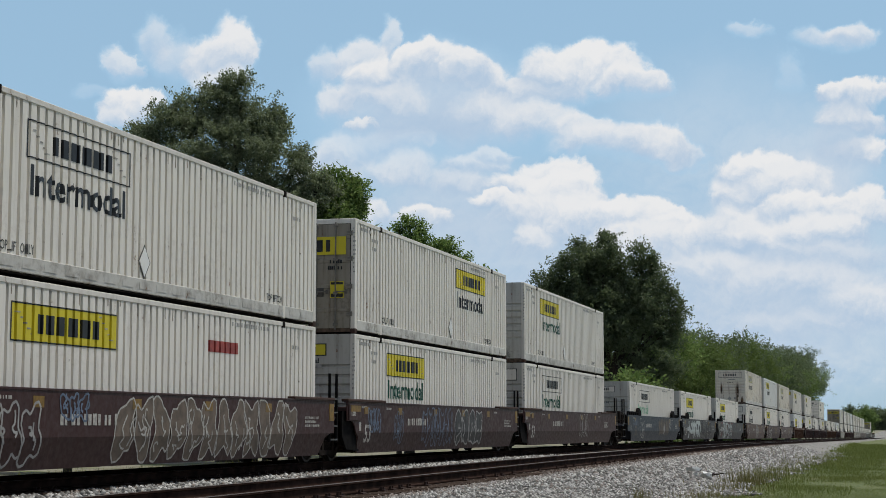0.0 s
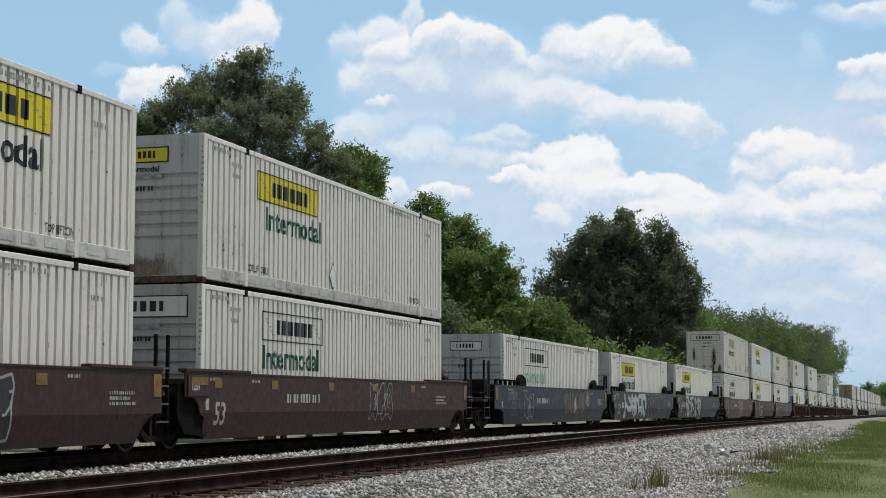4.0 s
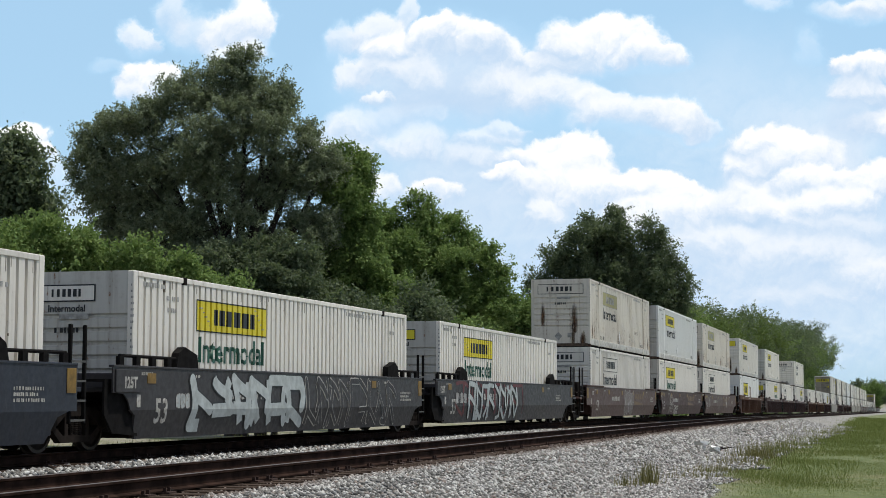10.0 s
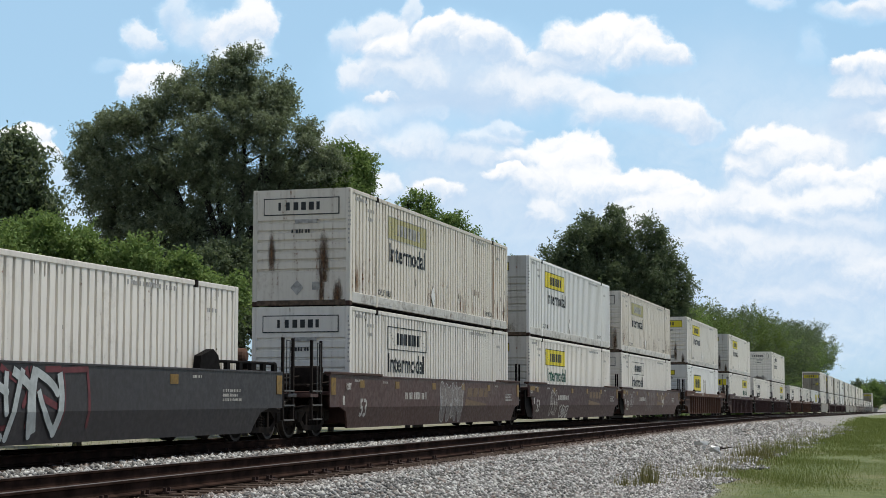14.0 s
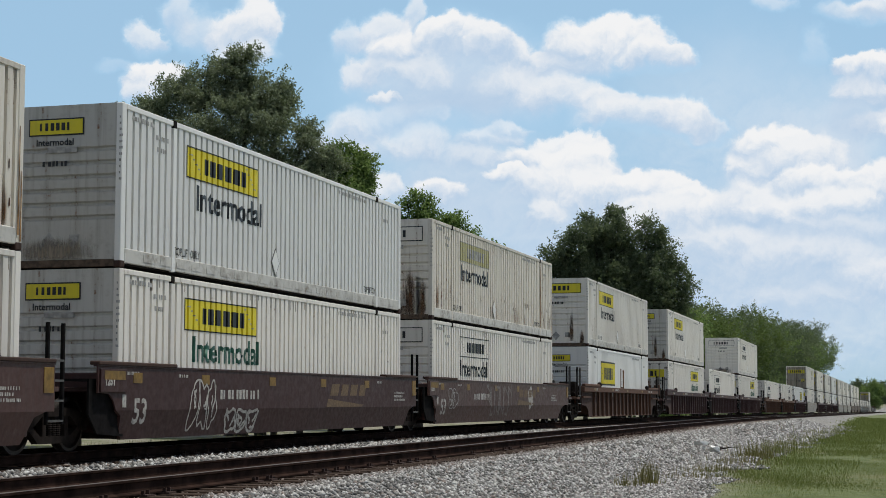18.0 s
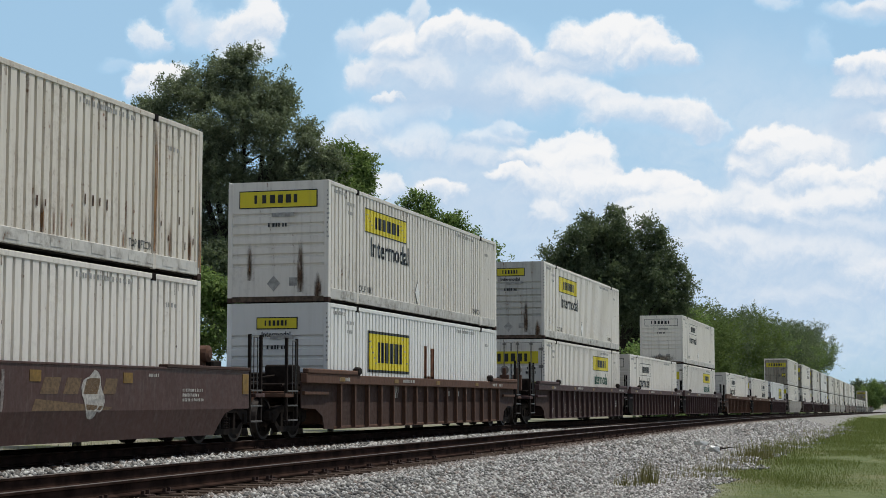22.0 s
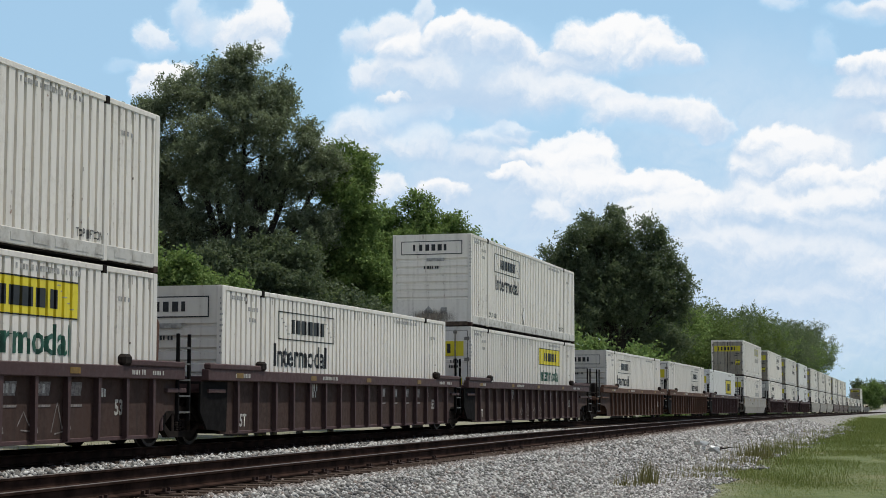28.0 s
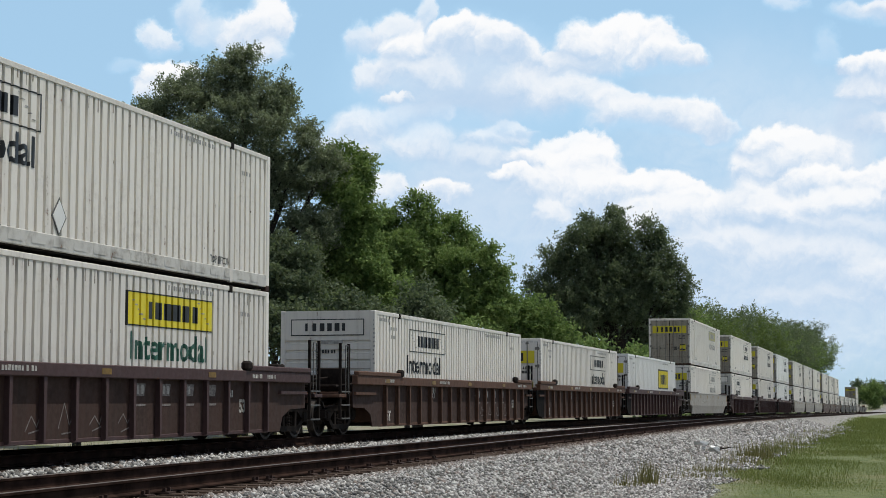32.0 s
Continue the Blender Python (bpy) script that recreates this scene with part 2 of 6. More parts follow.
# ---- shapes ----
class Shape:
    """Points and faces, gathered and then linked as one mesh."""

    def __init__(self):
        self.v, self.f = [], []

    def quad(self, *pts):
        k = len(self.v)
        self.v += [tuple(p) for p in pts]
        self.f.append(tuple(range(k, k + len(pts))))

    def box(self, x0, x1, y0, y1, z0, z1, c=0.0):
        """A box, its edges chamfered by c."""
        if not c:
            k = len(self.v)
            self.v += [(x, y, z) for x in (x0, x1) for y in (y0, y1) for z in (z0, z1)]
            self.f += [(k, k + 1, k + 3, k + 2), (k + 4, k + 6, k + 7, k + 5), (k, k + 4, k + 5, k + 1),
                       (k + 2, k + 3, k + 7, k + 6), (k, k + 2, k + 6, k + 4), (k + 1, k + 5, k + 7, k + 3)]
            return self
        lo, hi = (x0, y0, z0), (x1, y1, z1)
        k, at = len(self.v), {}
        for sx in (0, 1):
            for sy in (0, 1):
                for sz in (0, 1):
                    s = (sx, sy, sz)
                    for axis in range(3):
                        p = [hi[i] if s[i] else lo[i] for i in range(3)]
                        for i in range(3):
                            if i != axis:
                                p[i] += -c if s[i] else c
                        at[s, axis] = len(self.v)
                        self.v.append(tuple(p))
        for axis in range(3):
            u, w = [i for i in range(3) if i != axis]
            for side in (0, 1):
                loop = []
                for du, dw in ((0, 0), (1, 0), (1, 1), (0, 1)):
                    s = [0, 0, 0]
                    s[axis], s[u], s[w] = side, du, dw
                    loop.append(at[tuple(s), axis])
                self.f.append(tuple(loop))
            for du in (0, 1):
                for dw in (0, 1):
                    s0, s1 = [0, 0, 0], [0, 0, 0]
                    s0[u] = s1[u] = du
                    s0[w] = s1[w] = dw
                    s1[axis] = 1
                    s0, s1 = tuple(s0), tuple(s1)
                    self.f.append((at[s0, u], at[s1, u], at[s1, w], at[s0, w]))
        for s in {q for q, _ in at}:
            self.f.append((at[s, 0], at[s, 1], at[s, 2]))
        return self

    def slab(self, outline, y0, y1):
        """An outline of (x, z) made a plate from y0 to y1."""
        k, n = len(self.v), len(outline)
        self.v += [(x, y0, z) for x, z in outline] + [(x, y1, z) for x, z in outline]
        self.f += [tuple(range(k, k + n)), tuple(range(k + 2 * n - 1, k + n - 1, -1))]
        self.f += [(k + i, k + n + i, k + n + (i + 1) % n, k + (i + 1) % n) for i in range(n)]
        return self

    def tube(self, a, b, r0, r1=None, n=8):
        a, b = Vector(a), Vector(b)
        r1 = r0 if r1 is None else r1
        d = (b - a).normalized()
        u = d.orthogonal().normalized()
        w = d.cross(u)
        k = len(self.v)
        for p, r in ((a, r0), (b, r1)):
            for i in range(n):
                t = 2 * math.pi * i / n
                self.v.append(tuple(p + u * (r * math.cos(t)) + w * (r * math.sin(t))))
        self.f += [(k + i, k + (i + 1) % n, k + n + (i + 1) % n, k + n + i) for i in range(n)]
        self.f += [tuple(range(k + n - 1, k - 1, -1)), tuple(range(k + n, k + 2 * n))]
        return self

    def lathe(self, profile, n=20):
        """Turn (radius, y) points about the y axis."""
        k, m = len(self.v), len(profile)
        for i in range(n):
            t = 2 * math.pi * i / n
            self.v += [(r * math.cos(t), y, r * math.sin(t)) for r, y in profile]
        for i in range(n):
            j = (i + 1) % n
            self.f += [(k + i * m + q, k + i * m + q + 1, k + j * m + q + 1, k + j * m + q) for q in range(m - 1)]
        return self

    def mesh(self, name, *mats, fix=True):
        me = bpy.data.meshes.new(name)
        me.from_pydata(self.v, [], self.f)
        if fix:
            bm = bmesh.new()
            bm.from_mesh(me)
            bmesh.ops.recalc_face_normals(bm, faces=bm.faces)
            bm.to_mesh(me)
            bm.free()
        for m in mats:
            me.materials.append(m)
        me.update()
        return me


SHARED = {}


def shared(key, make):
    if key not in SHARED:
        SHARED[key] = make()
    return SHARED[key]


def part(name, me, parent, label="", m=None):
    ob = new(name, me)
    ob.parent = parent
    if name in ("stencil", "spray_line", "sign_flourish", "rust_patch", "litter_bit", "grime_run"):
        ob["kind"] = "stuff"
    if m is not None:
        ob.matrix_basis = m
    if label:
        ob["label"] = label
    return ob


def thing(name, label, category, group="", m=None):
    ob = new(name)
    ob.empty_display_size = 0.3
    if m is not None:
        ob.matrix_basis = m
    return tagged(ob, label, category, group)


def bars(key, rows, mat, size=(0.03, 0.07)):
    """Rows of small plain bars for writing too small or too private to letter: (x0, x1, z) each, on the plane y = 0."""
    def make():
        s = Shape()
        rng = random.Random(key)
        for x0, x1, z in rows:
            x = x0
            while x < x1:
                w = size[0] * rng.uniform(0.8, 1.6)
                s.box(x, x + w, -0.003, 0.001, z, z + size[1] * rng.uniform(0.85, 1.0))
                x += w + size[0] * rng.choice((0.5, 0.6, 1.6))
        return s.mesh("lettering", mat)
    return shared(("bars", key, mat.name), make)


# ---- track grade ----
def grade(x):
    """The height of the rail head along the line, which falls away gently."""
    if x < 20:
        return 0.0
    if x < 120:
        return -3.925e-5 * (x - 20) ** 2
    return -0.3925 - 0.00785 * (x - 120)


def slope(x):
    return 0.0 if x < 20 else -7.85e-5 * (x - 20) if x < 120 else -0.00785


FAR_TRACK, NEAR_TRACK = 14.55, 9.15


# ---- sky: clouds, a far backdrop that drifts ----
SHADE = (0.52, 0.675, 0.865)


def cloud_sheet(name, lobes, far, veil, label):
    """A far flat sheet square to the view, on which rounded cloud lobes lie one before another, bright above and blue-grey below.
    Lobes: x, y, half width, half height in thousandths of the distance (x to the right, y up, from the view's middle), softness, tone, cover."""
    n = Nodes(name)
    p = n.node("Mapping", Vector=n.coord(), Scale=(1000 / far, 1000 / far, 1))
    warp = n.node("TexNoise", 1, Vector=p, Scale=0.03, Detail=5.0, Roughness=0.56)
    va = n.tree.nodes.new("ShaderNodeVectorMath")
    va.operation = "MULTIPLY_ADD"
    n.put(va.inputs[0], n.node("Mapping", Vector=warp, Location=(-0.5, -0.5, -0.5), Scale=(1, 1, 0)))
    n.put(va.inputs[1], (34, 30, 0)), n.put(va.inputs[2], p)
    q = va.outputs[0]

    def billow(move):
        cell = n.tree.nodes.new("ShaderNodeTexVoronoi")
        cell.feature, cell.normalize = "SMOOTH_F1", True
        n.fill(cell, {"Vector": n.node("Mapping", Vector=q, Location=(*move, 0)), "Scale": 0.07, "Detail": 3.0, "Roughness": 0.55, "Lacunarity": 2.3, "Smoothness": 0.3})
        return cell.outputs["Distance"]
    puff = billow((0, 0))
    relief = n.math("MULTIPLY", n.math("SUBTRACT", billow((1.2, -3.6)), puff), 1.5)
    fleck = n.math("SUBTRACT", n.node("TexNoise", Vector=p, Scale=0.06, Detail=6.0, Roughness=0.6), 0.5)
    edge = n.math("ADD", n.math("MULTIPLY", n.math("SUBTRACT", puff, 0.56), 24.0), n.math("MULTIPLY", fleck, 15.0))
    col, cover = (0.475, 0.755, 1.0), veil
    for x, y, rx, ry, soft, tone, full in lobes:
        rx, ry = rx * 1.16, ry * 1.16
        m = n.node("Mapping", Vector=q, Location=(-x / rx, -y / ry, 0), Scale=(1 / rx, 1 / ry, 0))
        d = n.tree.nodes.new("ShaderNodeVectorMath")
        d.operation = "LENGTH"
        n.put(d.inputs[0], m)
        up = n.node("SeparateXYZ", 1, Vector=m)
        far_out = n.math("ADD", d.outputs["Value"], n.math("MULTIPLY", edge, 1.0 / (rx + ry)))
        a = n.math("MULTIPLY", n.ramp(far_out, 1.0 - soft * 0.85, 1.06, full, 0.0), n.ramp(up, -1.0, -0.15))
        lit = n.ramp(n.math("ADD", n.math("ADD", up, relief), n.math("MULTIPLY", fleck, 0.9)), -0.7, 0.72)
        top = tuple(g + (w - g) * tone for g, w in zip(SHADE, (0.985, 0.99, 1.0)))
        col = n.mix(a, col, n.mix(lit, SHADE, top))
        cover = n.math("SUBTRACT", 1.0, n.math("MULTIPLY", n.math("SUBTRACT", 1.0, cover), n.math("SUBTRACT", 1.0, a)))
    both = n.node("MixShader", i0=cover, i1=n.node("BsdfTransparent"), i2=n.node("Emission", Color=col, Strength=1.03))
    n.tree.links.new(both, n.out.inputs["Surface"])
    s = Shape()
    s.quad((-2600, -700, 0), (2600, -700, 0), (2600, 1500, 0), (-2600, 1500, 0))
    ob = new("backdrop_clouds", s.mesh(name, n.mat, fix=False))
    ob.visible_shadow = False
    return tagged(ob, label, "clouds", kind="structure")


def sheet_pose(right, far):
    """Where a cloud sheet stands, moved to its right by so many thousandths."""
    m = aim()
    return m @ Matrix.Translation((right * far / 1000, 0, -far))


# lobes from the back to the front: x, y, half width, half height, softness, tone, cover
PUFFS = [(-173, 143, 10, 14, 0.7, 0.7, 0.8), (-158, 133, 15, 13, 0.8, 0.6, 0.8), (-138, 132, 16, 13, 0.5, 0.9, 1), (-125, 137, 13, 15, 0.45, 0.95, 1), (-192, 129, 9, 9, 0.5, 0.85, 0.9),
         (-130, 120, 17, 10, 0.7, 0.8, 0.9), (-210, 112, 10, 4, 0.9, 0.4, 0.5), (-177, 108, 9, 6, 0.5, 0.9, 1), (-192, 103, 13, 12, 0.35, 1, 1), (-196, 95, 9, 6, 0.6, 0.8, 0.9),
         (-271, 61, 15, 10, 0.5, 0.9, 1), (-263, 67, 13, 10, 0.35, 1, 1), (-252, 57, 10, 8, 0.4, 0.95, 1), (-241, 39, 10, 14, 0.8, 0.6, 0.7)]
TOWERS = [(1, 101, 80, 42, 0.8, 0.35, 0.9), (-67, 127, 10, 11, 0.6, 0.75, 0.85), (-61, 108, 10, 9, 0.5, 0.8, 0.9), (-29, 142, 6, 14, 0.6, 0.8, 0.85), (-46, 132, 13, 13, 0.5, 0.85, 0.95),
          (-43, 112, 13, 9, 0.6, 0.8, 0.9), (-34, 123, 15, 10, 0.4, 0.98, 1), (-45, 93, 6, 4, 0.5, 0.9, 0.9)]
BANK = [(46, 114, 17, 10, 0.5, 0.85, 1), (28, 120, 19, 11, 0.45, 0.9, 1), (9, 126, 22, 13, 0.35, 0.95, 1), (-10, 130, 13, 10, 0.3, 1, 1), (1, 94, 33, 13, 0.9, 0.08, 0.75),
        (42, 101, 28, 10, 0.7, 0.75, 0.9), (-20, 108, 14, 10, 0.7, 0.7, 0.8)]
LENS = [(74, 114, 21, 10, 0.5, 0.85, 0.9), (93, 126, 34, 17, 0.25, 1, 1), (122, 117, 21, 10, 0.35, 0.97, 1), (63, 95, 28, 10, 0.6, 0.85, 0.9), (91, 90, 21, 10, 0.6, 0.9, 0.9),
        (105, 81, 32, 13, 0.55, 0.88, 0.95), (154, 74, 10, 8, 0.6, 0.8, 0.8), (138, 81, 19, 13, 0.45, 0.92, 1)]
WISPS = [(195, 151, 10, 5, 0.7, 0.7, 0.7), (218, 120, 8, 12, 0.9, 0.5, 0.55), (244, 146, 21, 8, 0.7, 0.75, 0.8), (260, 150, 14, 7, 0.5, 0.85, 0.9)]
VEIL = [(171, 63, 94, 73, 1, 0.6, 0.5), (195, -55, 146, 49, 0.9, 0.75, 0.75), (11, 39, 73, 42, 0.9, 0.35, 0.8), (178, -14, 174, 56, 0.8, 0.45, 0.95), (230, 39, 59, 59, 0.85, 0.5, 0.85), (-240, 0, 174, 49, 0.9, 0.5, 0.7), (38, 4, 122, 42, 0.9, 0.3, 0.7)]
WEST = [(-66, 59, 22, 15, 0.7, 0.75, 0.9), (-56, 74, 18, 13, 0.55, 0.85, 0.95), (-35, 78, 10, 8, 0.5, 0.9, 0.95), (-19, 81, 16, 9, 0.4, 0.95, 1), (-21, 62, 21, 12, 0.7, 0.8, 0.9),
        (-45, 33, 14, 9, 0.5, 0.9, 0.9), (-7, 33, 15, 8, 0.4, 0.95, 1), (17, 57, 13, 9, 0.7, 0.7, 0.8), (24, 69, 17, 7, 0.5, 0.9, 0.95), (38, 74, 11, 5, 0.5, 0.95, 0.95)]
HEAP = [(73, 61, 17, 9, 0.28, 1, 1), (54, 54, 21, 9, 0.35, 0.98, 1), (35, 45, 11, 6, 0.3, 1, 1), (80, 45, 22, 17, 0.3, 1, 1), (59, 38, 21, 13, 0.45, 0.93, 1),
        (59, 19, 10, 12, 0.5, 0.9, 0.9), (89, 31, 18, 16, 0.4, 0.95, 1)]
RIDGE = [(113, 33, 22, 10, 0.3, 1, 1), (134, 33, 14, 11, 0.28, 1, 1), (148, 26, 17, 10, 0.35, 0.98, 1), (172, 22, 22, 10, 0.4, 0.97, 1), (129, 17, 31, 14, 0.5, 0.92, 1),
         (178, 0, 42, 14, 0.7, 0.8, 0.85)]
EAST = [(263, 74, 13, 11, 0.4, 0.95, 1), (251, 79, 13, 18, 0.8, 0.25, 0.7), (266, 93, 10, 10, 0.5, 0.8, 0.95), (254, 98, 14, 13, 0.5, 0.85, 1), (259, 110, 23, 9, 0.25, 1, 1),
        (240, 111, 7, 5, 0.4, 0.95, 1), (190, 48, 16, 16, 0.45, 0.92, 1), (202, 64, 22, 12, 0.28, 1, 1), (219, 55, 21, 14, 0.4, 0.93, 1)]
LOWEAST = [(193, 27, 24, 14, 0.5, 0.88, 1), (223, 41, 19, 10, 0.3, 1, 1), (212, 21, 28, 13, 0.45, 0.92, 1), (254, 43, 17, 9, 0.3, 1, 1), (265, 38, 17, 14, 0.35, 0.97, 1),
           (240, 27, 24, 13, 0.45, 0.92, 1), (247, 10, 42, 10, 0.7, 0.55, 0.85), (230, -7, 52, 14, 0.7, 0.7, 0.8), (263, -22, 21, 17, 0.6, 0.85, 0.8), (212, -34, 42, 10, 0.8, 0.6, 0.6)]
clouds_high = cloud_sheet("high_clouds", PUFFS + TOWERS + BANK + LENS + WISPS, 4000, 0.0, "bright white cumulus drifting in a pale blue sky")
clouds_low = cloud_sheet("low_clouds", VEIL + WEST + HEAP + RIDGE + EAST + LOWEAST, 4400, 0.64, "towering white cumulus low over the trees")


# ---- ground ----
def cross(y):
    """The height of the ground across the line, from the rail head."""
    pts = ((-60, -0.9), (5.4, -0.70), (7.1, -0.24), (11.2, -0.24), (11.9, -0.31), (12.4, -0.24), (17.0, -0.24), (18.6, -0.7), (24, -0.8), (60, -0.6))
    if y <= pts[0][0]:
        return pts[0][1]
    for (y0, z0), (y1, z1) in zip(pts, pts[1:]):
        if y < y1:
            return z0 + (z1 - z0) * (y - y0) / (y1 - y0)
    return pts[-1][1]


def ground_height(x, y):
    g = grade(min(x, 700)) if x < 700 else grade(700)
    return g + cross(y)


def build_ground():
    xs = [-3000, -800, -200, -60, -20] + [i * 4 for i in range(0, 40)] + [160 + i * 20 for i in range(30)] + [800, 1100, 1600, 2500, 4800]
    ys = [-3000, -800, -200, -60, -25, -10, -4, 0, 2, 3.5, 4.6, 5.4, 5.9, 6.5, 7.1, 8, 9, 10, 11.2, 11.9, 12.4, 14, 15.5, 17, 17.8, 18.6, 20, 24, 30, 40, 60, 150, 500, 1500, 3000]
    s = Shape()
    for x in xs:
        for y in ys:
            lump = 0.05 * noise.noise((x * 0.3, y * 0.5, 0)) if y < 7 or y > 18 else 0.0
            s.v.append((x, y, ground_height(x, y) + lump))
    w = len(ys)
    s.f = [(i * w + j, (i + 1) * w + j, (i + 1) * w + j + 1, i * w + j + 1) for i in range(len(xs) - 1) for j in range(w - 1)]
    me = s.mesh("ground", M["ground"], fix=False)
    tagged(new("ground", me), "mown green grass verge and pale crushed stone bed", "ground", kind="structure")


build_ground()


def stuff_mesh(name, verts, faces_n, mat):
    """A big mesh of loose n-cornered faces from an array of points."""
    me = bpy.data.meshes.new(name)
    count = len(verts)
    me.vertices.add(count)
    me.vertices.foreach_set("co", np.asarray(verts, dtype=np.float32).ravel())
    me.loops.add(count)
    me.loops.foreach_set("vertex_index", np.arange(count, dtype=np.int32))
    me.polygons.add(count // faces_n)
    me.polygons.foreach_set("loop_start", np.arange(0, count, faces_n, dtype=np.int32))
    me.update(calc_edges=True)
    me.materials.append(mat)
    return me


def build_ballast():
    """Loose stones on the bed and its shoulder, thick where the camera is near."""
    rng = np.random.default_rng(5)
    octa = np.array([(1, 0, 0), (0, 1, 0), (-1, 0, 0), (0, -1, 0), (0, 0, 1), (0, 0, -1)], float)
    tris = np.array([(0, 1, 4), (1, 2, 4), (2, 3, 4), (3, 0, 4), (1, 0, 5), (2, 1, 5), (3, 2, 5), (0, 3, 5)])
    verts, faces = [], []
    k = 0
    for x0, x1, y0, y1, count, size in ((12, 36, 2.4, 8.33, 82000, 0.028), (36, 62, 3.2, 8.33, 46000, 0.036), (62, 110, 3.2, 8.3, 22000, 0.055), (14, 60, 10.2, 13.4, 22000, 0.042),
                                        (20, 75, 15.4, 24.0, 16000, 0.06)):
        x, y = rng.uniform(x0, x1, count), rng.uniform(y0, y1, count)
        rag = np.array([noise.noise((a * 0.35, b * 0.6, 9)) for a, b in zip(x, y)])
        keep = rng.uniform(0, 1, count) < np.clip((y - 2.7 - 0.9 * np.clip((x - 22) / 12, 0, 1) + 0.9 * rag) * 1.3, 0, 1)
        for xi, yi in zip(x[keep], y[keep]):
            r = size * (0.5 + 1.2 * rng.uniform(0, 1) ** 2)
            p = octa * (rng.uniform(0.6, 1.2, (6, 1)) * r * np.array([1.2, 1.0, 0.8]))
            t = rng.uniform(0, 6.28)
            c, s_ = math.cos(t), math.sin(t)
            lean = rng.uniform(-0.4, 0.4)
            px, py, pz = p[:, 0] * c - p[:, 1] * s_, p[:, 0] * s_ + p[:, 1] * c, p[:, 2] + p[:, 0] * lean
            verts.append(np.stack([px + xi, py + yi, pz + ground_height(xi, yi) + r * 0.3], 1))
            faces.append(tris + k)
            k += 6
    verts, faces = np.concatenate(verts), np.concatenate(faces)
    me = bpy.data.meshes.new("ballast")
    me.vertices.add(len(verts))
    me.vertices.foreach_set("co", verts.astype(np.float32).ravel())
    me.loops.add(faces.size)
    me.loops.foreach_set("vertex_index", faces.astype(np.int32).ravel())
    me.polygons.add(len(faces))
    me.polygons.foreach_set("loop_start", np.arange(0, faces.size, 3, dtype=np.int32))
    me.update(calc_edges=True)
    me.materials.append(M["stone"])
    tagged(new("ballast", me), "loose pale grey crushed stone along the tracks", "gravel", kind="stuff")


build_ballast()


def blades(name, areas, mat, label, seed):
    """Grass blades: areas are (x0, x1, y0, y1, count, height, width)."""
    rng = np.random.default_rng(seed)
    out = []
    for x0, x1, y0, y1, count, high, wide in areas:
        x, y = rng.uniform(x0, x1, count), rng.uniform(y0, y1, count)
        if y1 - y0 > 3:
            bare = np.array([noise.noise((a * 0.25, b * 0.45, 3)) for a, b in zip(x, y)])
            keep = (bare < 0.32 + rng.normal(0, 0.12, count)) & (y < 2.9 + 0.9 * np.clip((x - 22) / 12, 0, 1) + 2.2 * np.clip((x - 65) / 130, 0, 1) + 0.4 * np.sin(x * 0.41) + rng.normal(0, 0.4, count))
            x, y = x[keep], y[keep]
        m = len(x)
        z = np.array([ground_height(a, b) for a, b in zip(x, y)]) - 0.02
        h = high * rng.uniform(0.4, 1.25, m)
        t = rng.uniform(0, 6.28, m)
        dx, dy = np.cos(t) * wide, np.sin(t) * wide
        lx, ly = rng.normal(0, 0.3, m) * h, rng.normal(0, 0.3, m) * h
        out.append(np.stack([np.stack([x - dx, y - dy, z], 1), np.stack([x + dx, y + dy, z], 1), np.stack([x + lx, y + ly, z + h], 1)], 1).reshape(-1, 3))
    me = stuff_mesh(name, np.concatenate(out), 3, mat)
    tagged(new(name, me), label, "grass", kind="stuff")


blades("grass", [(16, 45, -3.0, 5.0, 150000, 0.04, 0.007), (45, 90, -2.5, 5.0, 100000, 0.06, 0.012), (90, 220, -3.0, 6.6, 60000, 0.12, 0.03),
                 (33, 60, 1.3, 4.6, 5000, 0.13, 0.008), (60, 100, 1.0, 4.6, 6000, 0.17, 0.013), (100, 220, 1.0, 6.2, 7000, 0.24, 0.028)], M["blade"],
       "short green grass with bare patches beside the gravel", 3)
blades("rough_grass", [(22, 60, 20.5, 23.4, 2500, 0.14, 0.012), (30, 110, 23.4, 26.4, 9000, 0.28, 0.02), (60, 170, 18.6, 21.5, 9000, 0.22, 0.02)], M["tallgrass"],
       "rough grass growing along the far side of the railway", 6)


def weed_clump(x, y, count, spread, high, mat, label):
    rng = np.random.default_rng(int(x * 100 + y))
    bx, by = x + rng.normal(0, spread, count), y + rng.normal(0, spread * 0.6, count)
    h = high * rng.uniform(0.3, 1.2, count)
    t = rng.uniform(0, 6.28, count)
    z = np.array([ground_height(p, q) for p, q in zip(bx, by)]) - 0.02
    lx, ly = rng.normal(0, 0.16, count) * h, rng.normal(0, 0.16, count) * h
    w = 0.009
    v = np.stack([np.stack([bx - w * np.cos(t), by - w * np.sin(t), z], 1), np.stack([bx + w * np.cos(t), by + w * np.sin(t), z], 1),
                  np.stack([bx + lx, by + ly, z + h], 1)], 1).reshape(-1, 3)
    tagged(new("weed_clump", stuff_mesh("weed_clump", v, 3, mat)), label, "weeds", "weeds by the gravel", kind="stuff")


